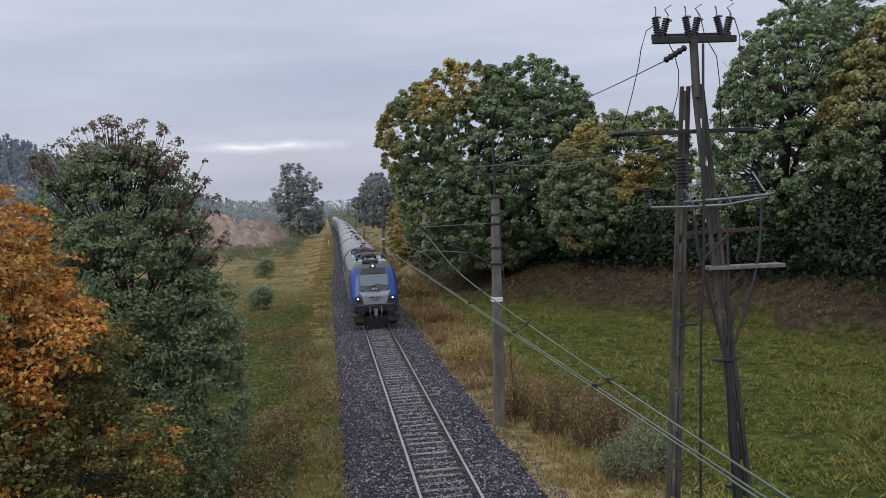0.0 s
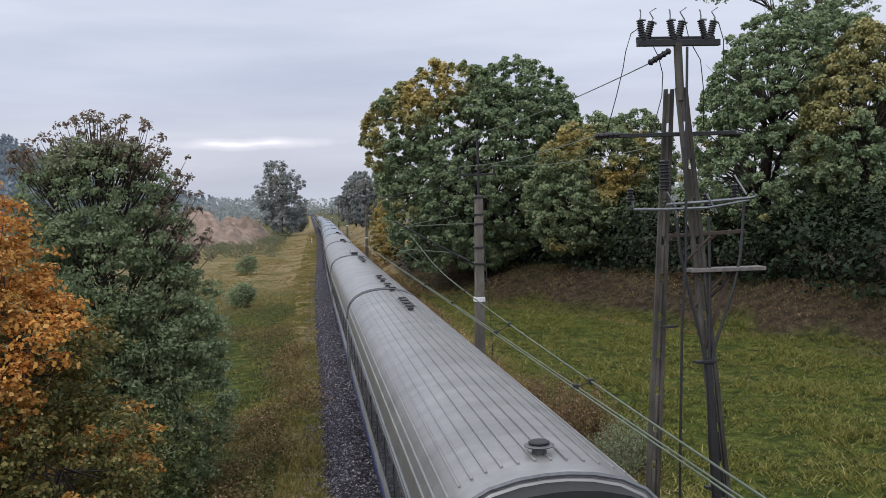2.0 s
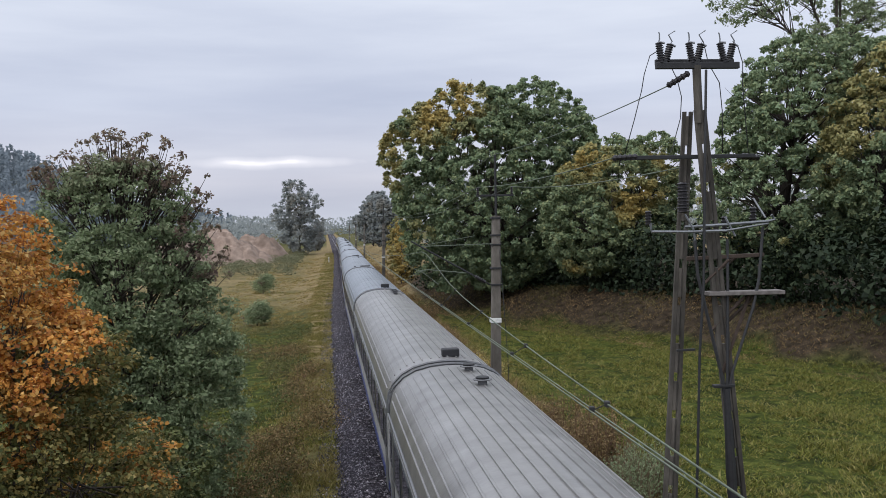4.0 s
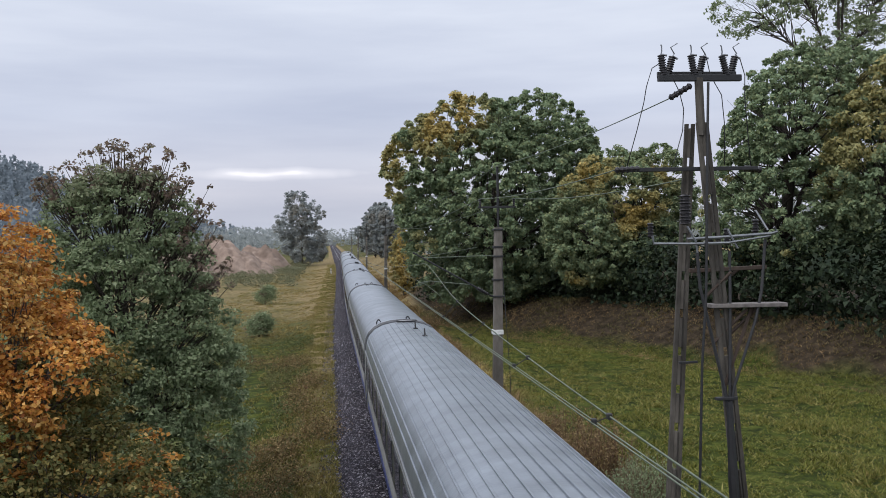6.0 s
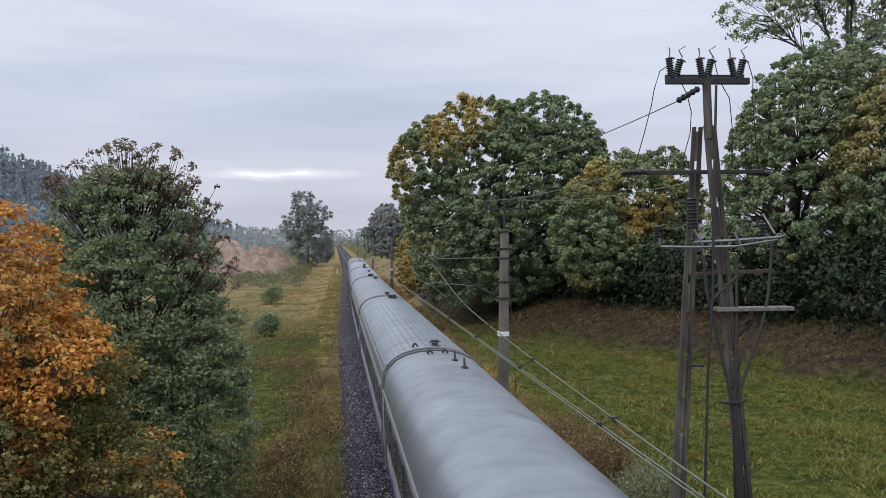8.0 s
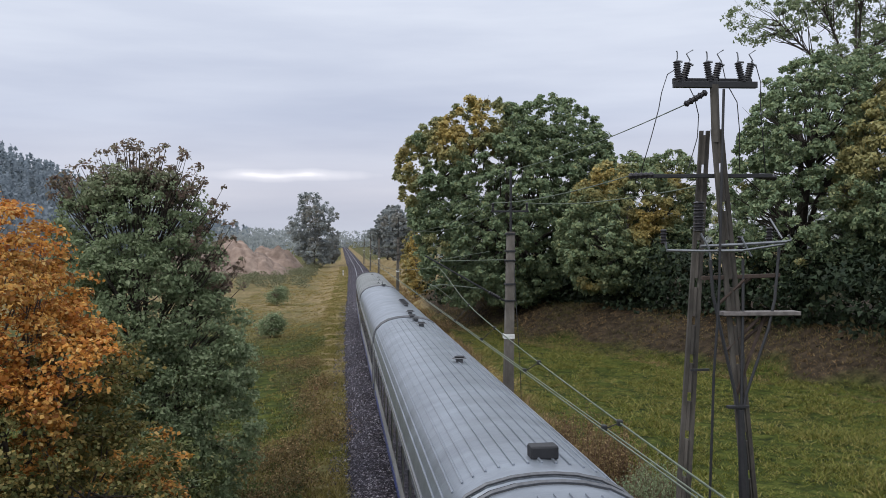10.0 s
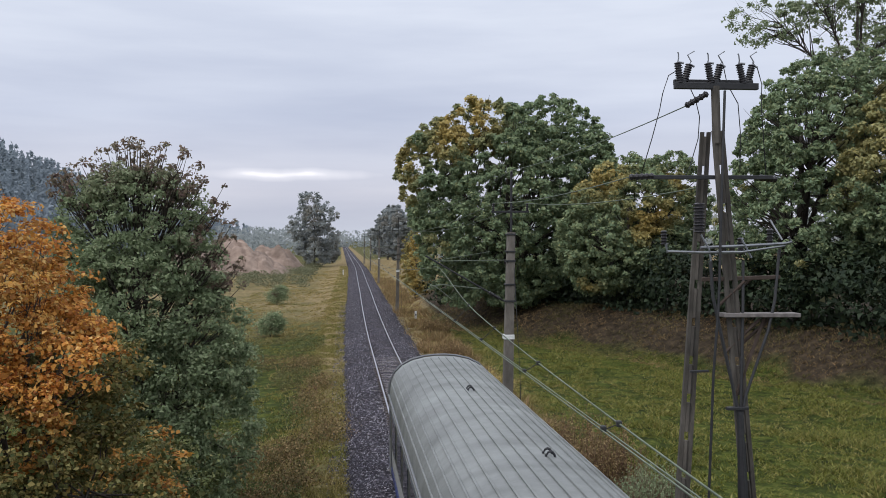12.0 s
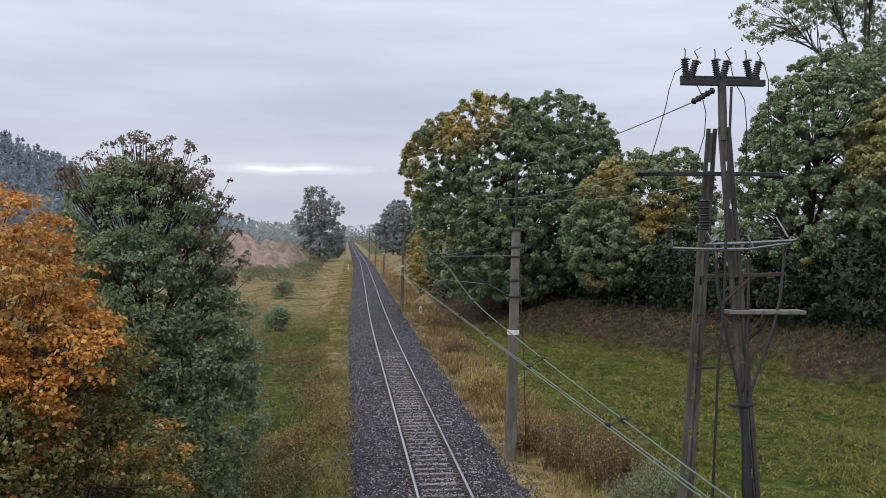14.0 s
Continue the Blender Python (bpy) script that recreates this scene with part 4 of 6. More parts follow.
    # rusty stalks
    spots = [(-0.6, 37, 0.8, 1.1), (-1.4, 42, 1.0, 1.3), (-1.6, 30, 0.9, 1.0), (-2.6, 27, 0.9, 1.1), (-1.9, 34, 0.7, 1.0), (-2.9, 33, 1.0, 1.2), (-1.1, 50, 0.8, 1.0), (-2.2, 58, 1.0, 1.1), (-2.4, 24.5, 0.8, 0.9)]
    X = np.concatenate([x0 + g.normal(size=1700) * r * 0.55 for x0, y0, r, h in spots])
    Y = np.concatenate([y0 + g.normal(size=1700) * r * 1.2 for x0, y0, r, h in spots])
    H = np.concatenate([h * 0.6 * g.random(1700) ** 0.8 for x0, y0, r, h in spots])
    Z = ground_z(X, Y) + 0.03 + H
    tagged(leaf_mesh("brown_weeds", np.stack([X, Y, Z], 1), 0.085, M["twig"], autumn=np.clip(0.55 + 0.3 * g.normal(size=len(X)), 0, 1), up=0.7, seed=84), "withered rusty brown leafy weeds beside the verge", "weeds", kind="stuff")


build_grass()


def twiggy_bush(x, y, w, h, n, mat, autumn, label, seed, leaf=0.07, leaves=2600):
    """A shrub of many thin upright twigs with sparse leaves."""
    g = np.random.default_rng(seed)
    z = float(ground_z(x, y))
    root = empty("bush", Matrix.Translation((x, y, z)), label, "bush")
    bm = bmesh.new()
    pts = []
    for k in range(n):
        a, q = g.random() * 6.28, w * 0.5 * math.sqrt(g.random())
        hh = h * g.uniform(0.55, 1.05) * (1 - 0.35 * (q / (w * 0.5)) ** 2)
        b = Vector((q * math.cos(a) * 0.7, q * math.sin(a) * 0.7, -0.05))
        m = Vector((q * math.cos(a) * 0.9, q * math.sin(a) * 0.9, hh * 0.5)) + Vector((g.normal(), g.normal(), 0)) * 0.06
        e = Vector((q * math.cos(a) * 1.1, q * math.sin(a) * 1.1, hh)) + Vector((g.normal(), g.normal(), 0)) * 0.12
        tube(bm, [b, m, e], [0.016, 0.011, 0.004], 3, False)
        for _ in range(max(1, leaves // n)):
            u = g.uniform(0.2, 1.0)
            p = b.lerp(m, u * 2) if u < 0.5 else m.lerp(e, u * 2 - 1)
            pts.append((p.x + g.normal() * 0.09, p.y + g.normal() * 0.09, max(0.03, p.z + g.normal() * 0.06)))
    part("twig_frame", bm, M["twig_bark"], root)
    pts = np.array(pts)
    leaf_mesh("foliage", pts, leaf, mat, root, autumn=np.clip(autumn + g.normal(size=len(pts)) * 0.2, 0, 1), seed=seed)


M["twig_bark"] = plain("reddish_twig_bark", (0.19, 0.115, 0.075), 0.9)


def build_bushes():
    for k, (x, y, w, h) in enumerate([(7.2, 30.5, 1.8, 2.3), (8.4, 31.5, 2.0, 2.4), (8.0, 28.2, 2.0, 2.5), (6.6, 33.0, 1.4, 1.9), (9.0, 28.8, 1.6, 2.1)]):
        twiggy_bush(x, y, w, h, 60, M["twig"], 0.7, "rusty brown thin-twigged bush beside the track", 100 + k, 0.075, 2300)
    twiggy_bush(9.0, 25.6, 2.0, 1.9, 120, M["leaf_green"], 0.1, "grey-green leafy bush beside the track", 110, 0.075, 3600)
    twiggy_bush(8.0, 24.6, 1.7, 1.5, 90, M["leaf_green"], 0.15, "grey-green leafy bush beside the track", 111, 0.075, 3000)
    twiggy_bush(6.9, 44.4, 2.4, 1.9, 110, M["leaf_oak"], 0.85, "yellowing bush in dry grass beside the track", 112, 0.10, 3600)
    twiggy_bush(7.9, 45.4, 1.6, 1.5, 70, M["leaf_oak"], 0.75, "yellowing bush in dry grass beside the track", 113, 0.10, 2200)
    for k, (x, y, w) in enumerate([(-8.2, 120, 3.2), (-6.2, 82, 2.6)]):
        b = [((0, 0, w * 0.34), (w * 0.5, w * 0.5, w * 0.36), 0.02), ((w * 0.2, 0, w * 0.5), (w * 0.3, w * 0.3, w * 0.3), 0.02)]
        tree("bush", (x, y), w * 0.7, b, M["leaf_green"], 0.16, 160, 0.2, 14, "round dark green bush on rough grass", r=0.05, seed=120 + k, category="bush")
    twiggy_bush(7.5, 62.0, 2.6, 1.2, 80, M["twig"], 0.8, "low rusty bush in dry grass", 114, 0.10, 1800)
    twiggy_bush(8.0, 78.0, 3.0, 1.4, 80, M["twig"], 0.7, "low rusty bush in dry grass", 115, 0.12, 1800)


build_bushes()


def build_scrub():
    """Low growth on the waste ground and at the foot of the bank."""
    g = np.random.default_rng(52)
    n = 170
    y = 165 + 130 * g.random(n)
    x = -6.5 - 34 * g.random(n) ** 1.2
    woods("scrub", list(zip(x, y)), 1.3, 1.3, M["leaf_scrub"], "low green and brown scrub on waste ground", 53, False, 0.24, 170)


build_scrub()


def sand_heap(x, y, wx, wy, h, seed, label):
    g = np.random.default_rng(seed)
    nx, ny = 70, 36
    u, v = np.meshgrid(np.linspace(-1, 1, nx), np.linspace(-1, 1, ny))
    d = np.sqrt(u ** 2 + v ** 2)
    z = np.minimum(1.0, np.maximum(0, 1 - d) * 1.55) ** 0.85 * h * (0.86 + 0.14 * np.sin(u * 5 + seed))
    X, Y = x + u * wx, y + v * wy
    for s, a in ((6, 0.14), (2.6, 0.14), (1.2, 0.08)):
        z = z * (1 + a * lumps(X + seed * 3, Y, s)) + np.maximum(0, 1 - d) * 0.5 * a * h * lumps(X, Y + seed, s * 0.6)
    # gullies and slumped ridges
    P = np.stack([X * 0.9, Y * 0.5, z * 0.3], -1).reshape(-1, 3)
    ridge = np.abs(wave(P, 0.9, seed)) + 0.5 * np.abs(wave(P, 0.35, seed + 1))
    z = z + (ridge.reshape(z.shape) - 0.6) * 0.75 * np.clip((1 - d) * 4, 0, 1)
    Z = ground_z(X, Y) + z - 0.15
    idx = np.arange(nx * ny).reshape(ny, nx)
    faces = np.stack([idx[:-1, :-1], idx[:-1, 1:], idx[1:, 1:], idx[1:, :-1]], -1).reshape(-1, 4)
    tagged(mesh_ob("sand_mound", np.stack([X, Y, Z], -1).reshape(-1, 3), faces, M["sand"]), label, "sand heap", "sand heaps")


sand_heap(-27.0, 232, 15, 12, 7.6, 2, "large heap of reddish bare sand on waste ground")
sand_heap(-18.5, 262, 9, 9, 6.6, 5, "lower heap of reddish bare sand")
sand_heap(-36.0, 215, 12, 9, 6.0, 8, "heap of reddish bare sand")
# ---------- overhead line ----------
def insulator(bm, m, length=0.42, r=0.075, sheds=7):
    prof = [(0.03, 0.0)]
    for k in range(sheds):
        z = length * (k + 0.5) / sheds
        prof += [(r * 0.72, z - length * 0.3 / sheds), (r, z - 0.004), (r * 0.97, z + 0.008), (r * 0.72, z + length * 0.3 / sheds)]
    prof.append((0.03, length))
    turned(bm, prof, 10, m)


def along(a, b):
    """A pose at a with its z axis towards b."""
    a, b = Vector(a), Vector(b)
    return Matrix.Translation(a) @ (b - a).to_track_quat("Z", "Y").to_matrix().to_4x4()


def square_pole(bm, base, top, w0, w1):
    base, top = Vector(base), Vector(top)
    rings = []
    for k in range(9):
        p, w = base.lerp(top, k / 8), w0 + (w1 - w0) * k / 8
        c = w * 0.5
        e = c * 0.78
        rings.append([bm.verts.new(p + Vector(q)) for q in ((-c, -e, 0), (-e, -c, 0), (e, -c, 0), (c, -e, 0), (c, e, 0), (e, c, 0), (-e, c, 0), (-c, e, 0))])
    for a, b in zip(rings, rings[1:]):
        for k in range(8):
            bm.faces.new((a[k], a[(k + 1) % 8], b[(k + 1) % 8], b[k]))
    bm.faces.new(rings[-1])


MASTS = [31.8, 99.0, 166.0, 233.0, 300.0]


def catenary_mast(y):
    """Concrete mast with a bracket arm over the track and a thin pole for feeder wires."""
    x = float(track_x(y)) + 3.02
    gz = float(ground_z(x, y)) - 0.1
    root = empty("catenary_mast", pose(x, y, 0), "weathered concrete catenary mast with a dark bracket arm", "catenary mast", "masts along the track")
    lean = 0.16
    bm = bmesh.new()
    square_pole(bm, (-0.05, 0, gz), (lean, 0, 7.53), 0.38, 0.27)
    part("pole", bm, M["concrete"], root)
    bm = bmesh.new()
    box(bm, (0.05, -0.01, 3.87), (0.37, 0.37, 0.16), 0.01)
    part("white_band", bm, M["white"], root, "white painted band")
    for z in (7.45, 6.85, 6.52, 5.7, 5.12):
        bm = bmesh.new()
        w = 0.33 + (7.5 - z) * 0.018
        box(bm, (lean * (z + 0.6) / 8.1 - 0.02, 0, z), (w, w, 0.06), 0.008)
        part("clamp", bm, M["iron"], root)
    bm = bmesh.new()
    tube(bm, [(lean, 0, 7.2), (lean + 0.02, 0, 9.6)], 0.045, 6)
    part("top_pole", bm, M["iron"], root, "thin dark steel pole")
    bm = bmesh.new()
    box(bm, (lean - 0.02, 0, 8.24), (1.34, 0.07, 0.07), 0.008)
    part("crossarm", bm, M["iron"], root)
    for dx in (-0.62, 0.58):
        bm = bmesh.new()
        insulator(bm, Matrix.Translation((lean + dx, 0, 8.27)), 0.26, 0.05, 4)
        part("pin_insulator", bm, M["porcelain"], root)
    bm = bmesh.new()
    insulator(bm, Matrix.Translation((lean + 0.02, 0, 9.5)), 0.16, 0.05, 3)
    part("top_insulator", bm, M["porcelain"], root)
    # bracket: raking tube, stay, registration arm
    bm = bmesh.new()
    tube(bm, [(-0.1, 0, 5.12), (-2.85, 0, 6.72)], 0.032, 6)
    part("bracket_tube", bm, M["iron"], root)
    bm = bmesh.new()
    insulator(bm, along((-0.25, 0, 5.2), (-2.85, 0, 6.72)), 0.45, 0.07, 6)
    part("bracket_insulator", bm, M["porcelain"], root)
    bm = bmesh.new()
    tube(bm, [(0.0, 0, 6.55), (-2.5, 0, 6.53)], 0.016, 5)
    tube(bm, [(-0.6, 0, 6.85), (-2.3, 0, 6.58)], 0.010, 5)
    part("stay", bm, M["wire"], root)
    bm = bmesh.new()
    tube(bm, [(-0.85, 0, 5.55), (-2.3, 0, 5.72), (-2.7, 0, 5.66)], 0.018, 5)
    tube(bm, [(-2.3, 0, 5.72), (-2.95, 0, 5.50)], 0.012, 5)
    part("registration_arm", bm, M["wire"], root)
    bm = bmesh.new()
    tube(bm, [(0.2, -0.05, 7.3), (0.30, -0.3, 4.5), (0.36, -0.5, 2.6), (0.4, -0.55, 0.0), (0.45, -0.5, gz)], 0.012, 4)
    part("earth_cable", bm, M["dark_wire"], root)
    return root


for my in MASTS:
    catenary_mast(my)


def wire(name, pts, r, label, mat="wire", category="wire", group="overhead wires"):
    bm = bmesh.new()
    tube(bm, pts, r, 5)
    return tagged(part(name, bm, M[mat], None, smooth=True), label, category, group)


def sag(a, b, drop, n=14):
    a, b = Vector(a), Vector(b)
    return [a.lerp(b, k / n) - Vector((0, 0, drop * 4 * (k / n) * (1 - k / n))) for k in range(n + 1)]


def build_wires():
    ys = [-26.0] + MASTS
    stag = [2.40, 2.56, 2.70, 3.9, 4.3, 4.7]

    def contact_x(y):
        return float(np.interp(y, ys, stag))

    def shift(y):
        return 0.05 + 0.012 * y + 0.35 * float(smooth(18, 31.8, y)) if y < 31.8 else 0.78 - 0.5 * float(smooth(31.8, 66, y))

    def carrier_z(y):
        i = int(np.clip(np.searchsorted(ys, y) - 1, 0, len(ys) - 2))
        u = (y - ys[i]) / (ys[i + 1] - ys[i])
        return 6.36 - 0.88 * 4 * u * (1 - u)
    for off in (-0.022, 0.022):
        wire("contact_wire", [(contact_x(y) + off, y, 5.46) for y in np.arange(-26, 301, 3.0)], 0.008, "thin grooved contact wire over the track")
    tops = [(contact_x(y) + shift(y), y, carrier_z(y)) for y in np.arange(-26, 301, 1.5)]
    wire("carrier_wire", tops, 0.0095, "sagging carrier wire over the track")
    for m in MASTS[:3]:
        pts = []
        for k in range(-8, 9):
            y = m + k
            pts.append((contact_x(y) + shift(y) * (1 if abs(k) == 8 else 0.85), y, 5.66 + (carrier_z(y) - 5.66) * (1 if abs(k) == 8 else 0)))
        wire("stitch_wire", pts, 0.006, "short stitch wire below the bracket arm")
    for y in (4.5, 8.6, 12.5, 16.5, 20.5, 45, 51, 57, 64, 71, 78, 85):
        x = contact_x(y)
        drop = wire("dropper", [(x, y, 5.46), (x + shift(y) * 0.5, y, (5.46 + carrier_z(y)) / 2), (x + shift(y), y, carrier_z(y))], 0.006, "short dropper between carrier and contact wire", "dark_wire")
        for cx, cz in ((x, 5.47), (x + shift(y), carrier_z(y))):
            bm = bmesh.new()
            box(bm, (cx, y, cz), (0.05, 0.07, 0.06), 0.012)
            part("clamp", bm, M["iron"], drop)
    for a, b in zip(MASTS, MASTS[1:]):
        xa, xb = float(track_x(a)) + 3.18, float(track_x(b)) + 3.18
        for dx, z in ((-0.62, 8.54), (0.58, 8.54), (0.02, 9.68)):
            wire("feeder_wire", sag((xa + dx, a, z), (xb + dx, b, z), 0.7), 0.011, "slack feeder wire between the masts")


build_wires()
PX, PY = 6.5, 15.8


def leg_at(z, k):
    """Middle of the pole's two legs at height z (k: 0 or 1)."""
    s = (9.1 - z) / 9.6
    return (0.06 - 0.63 * s, 0.12 + 0.02 * s) if k == 0 else (0.19 + 0.75 * s, -0.10 - 0.1 * s)


def switch_pole():
    """Two-legged concrete pole that carries switches, insulators and cables."""
    root = empty("switch_pole", pose(PX, PY, 0), "two-legged concrete pole with isolator switches and cable ends", "utility pole")
    gz = float(ground_z(PX, PY)) - 0.1
    for k in (0, 1):
        bm = bmesh.new()
        a, b = leg_at(gz, k), leg_at(9.12, k)
        w0, w1 = 0.27, (0.17, 0.20)[k]
        base, top = Vector((*a, gz)), Vector((*b, 9.12))
        # I-section: two flanges and a thinner web with slots between them
        for s in (-1, 1):
            square_pole(bm, base + Vector((s * w0 * 0.36, 0, 0)), top + Vector((s * w1 * 0.33, 0, 0)), w0 * 0.30, w1 * 0.36)
        n = 15
        for i in range(n):
            p, q = base.lerp(top, (i + 0.12) / n), base.lerp(top, (i + 0.88) / n)
            tube(bm, [p, q], [w0 * 0.25, w0 * 0.22], 4)
        part("leg", bm, M["dark_concrete"], root)
    bm = bmesh.new()
    tube(bm, [(0.17, -0.1, 8.9), (0.145, -0.1, 9.88)], 0.075, 8)
    part("head_tube", bm, M["dark_concrete"], root)
    bm = bmesh.new()
    box(bm, (0.163, -0.1, 9.88), (1.43, 0.10, 0.11), 0.01)
    box(bm, (0.20, 0.22, 9.99), (1.30, 0.08, 0.10), 0.01)
    for dx in (-0.4, 0.16, 0.75):
        box(bm, (dx, 0.06, 9.95), (0.07, 0.40, 0.07), 0.008)
    part("top_frame", bm, M["iron"], root)
    # six ribbed insulators with arcing horns
    for k, (dx, tilt, up) in enumerate(((-0.455, -6, 0.06), (-0.285, 16, 0.10), (0.075, -9, 0.06), (0.265, 14, 0.10), (0.635, -13, 0.06), (0.825, 14, 0.10))):
        ins = bmesh.new()
        m = pose(dx, -0.1 if k % 2 == 0 else 0.2, 9.86 + up, 0, tilt, 0)
        insulator(ins, m, 0.36, 0.066, 9)
        o = part("post_insulator", ins, M["porcelain"], root)
        horn = bmesh.new()
        s = -1 if k % 2 == 0 else 1
        tube(horn, [m @ Vector((0, 0, 0.36)), m @ Vector((0.02, 0, 0.41)), m @ Vector((-0.05 * s - 0.02, 0, 0.50)), m @ Vector((0.02, 0, 0.60 if s > 0 else 0.53))], 0.012, 5)
        tube(horn, [m @ Vector((0, 0, 0.36)), m @ Vector((0.09, -0.03, 0.33))], 0.02, 5)
        part("arcing_horn", horn, M["zinc"], o)
    # long tube arm with strain insulators
    bm = bmesh.new()
    box(bm, (0.0, -0.05, 8.33), (2.3, 0.07, 0.07), 0.01)
    part("wire_arm", bm, M["iron"], root)
    for a, b in (((-1.30, -0.05, 8.33), (-0.85, -0.05, 8.35)), ((0.95, 0.0, 8.33), (1.35, 0.2, 8.31)), ((0.02, -0.1, 9.76), (-0.31, 0.0, 9.56))):
        ins = bmesh.new()
        insulator(ins, along(a, b), 0.42, 0.06, 5)
        part("strain_insulator", ins, M["porcelain"], root)
    # post insulators beside the legs
    for (x, y, z, l, r) in ((-0.19, -0.25, 7.37, 0.52, 0.10), (-0.60, 0.3, 7.17, 0.26, 0.06), (0.62, 0.0, 7.0, 0.30, 0.06), (1.22, 0.2, 7.15, 0.30, 0.06)):
        ins = bmesh.new()
        insulator(ins, Matrix.Translation((x, y, z)), l, r, 9 if l > 0.4 else 5)
        part("post_insulator", ins, M["porcelain"], root)
    # switch frame: two pale bars with turned-up ends
    bm = bmesh.new()
    tube(bm, [(-0.77, -0.3, 7.20), (-0.75, -0.3, 7.07), (-0.2, -0.32, 7.05), (0.5, -0.3, 7.05)], 0.025, 5)
    tube(bm, [(-0.15, -0.2, 7.13), (0.5, -0.2, 7.15), (1.3, -0.2, 7.19), (1.42, -0.2, 7.22), (1.36, -0.2, 7.30)], 0.028, 5)
    tube(bm, [(0.5, -0.3, 7.05), (1.30, -0.2, 7.15)], 0.02, 5)
    part("switch_frame", bm, M["zinc"], root, "pale galvanised switch frame")
    for pts in ([(-0.18, -0.3, 7.35), (-0.05, -0.32, 7.1), (0.0, -0.3, 6.8)], [(1.18, 0.1, 7.60), (1.30, -0.1, 7.25)], [(0.55, -0.2, 7.28), (0.7, -0.25, 6.95)]):
        bm = bmesh.new()
        tube(bm, pts, 0.018, 5)
        part("switch_blade", bm, M["zinc"], root)
    for (x0, x1, z, mat, w) in ((-0.10, 1.25, 6.60, "rust", 0.06), (0.22, 1.55, 5.97, "sleeper", 0.30)):
        bm = bmesh.new()
        box(bm, ((x0 + x1) / 2, -0.12, z), (x1 - x0, w, 0.07), 0.012, pose(0, 0, 0, 0, -1.2 if w < 0.1 else 0.8, 0))
        part("platform" if w > 0.1 else "lower_arm", bm, M[mat], root, "weathered timber platform" if w > 0.1 else "")
    bm = bmesh.new()
    for a, b in (((0.18, -0.15, 6.15), (0.62, -0.15, 6.55)), ((0.35, 0.0, 6.25), (0.80, 0, 6.58)), ((0.30, -0.15, 5.35), (0.88, -0.15, 5.90)), ((0.50, 0, 5.35), (1.1, -0.1, 5.92)), ((0.45, -0.2, 4.6), (1.0, -0.1, 5.95))):
        tube(bm, [a, b], 0.03, 5)
    part("bracing", bm, M["rust"], root, "rusty bracing bars")
    # cables gathered down the leg
    for pts, r in (([(-0.02, -0.3, 6.9), (0.02, -0.3, 6.3), (0.18, -0.28, 5.6), (0.40, -0.28, 4.6), (0.46, -0.28, 4.2)], 0.028),
                   ([(1.25, -0.1, 7.1), (1.12, -0.2, 6.2), (0.98, -0.25, 5.7), (0.58, -0.28, 4.6), (0.50, -0.28, 4.2)], 0.025),
                   ([(0.62, -0.1, 6.9), (0.57, -0.2, 6.0), (0.50, -0.28, 4.5), (0.50, -0.28, 4.2)], 0.025)):
        bm = bmesh.new()
        tube(bm, pts, r, 6)
        part("cable", bm, M["dark_wire"], root)
    bm = bmesh.new()
    tube(bm, [(0.48, -0.30, 4.35), (0.52, -0.31, 3.0), (0.60, -0.34, 1.0), (0.68, -0.36, gz)], [0.05, 0.09, 0.085, 0.085], 8)
    part("cable_duct", bm, M["iron"], root, "black cable duct")
    for z, x in ((4.40, 0.44), (2.2, 0.56)):
        bm = bmesh.new()
        box(bm, (x, -0.27, z), (0.36, 0.12, 0.05), 0.008)
        part("clamp", bm, M["iron"], root)
    bm = bmesh.new()
    tube(bm, [(0.29, -0.15, 9.8), (0.18, -0.3, 8.3), (0.08, -0.4, 6.2), (-0.02, -0.42, 5.0), (-0.12, -0.42, 2.5), (-0.16, -0.42, gz)], 0.022, 6)
    part("rod", bm, M["iron"], root, "long dark operating rod")
    bm = bmesh.new()
    box(bm, (-0.22, -0.32, 5.05), (0.32, 0.04, 0.04), 0.006)
    part("rod_guide", bm, M["iron"], root)
    fit = Matrix.Translation((-0.05, 0, 7.3)) @ Matrix.Diagonal((1.075, 1, 1.038, 1)) @ Matrix.Translation((0, 0, -7.3))
    for o in root.children_recursive:
        o.data.transform(fit)
    return root


switch_pole()


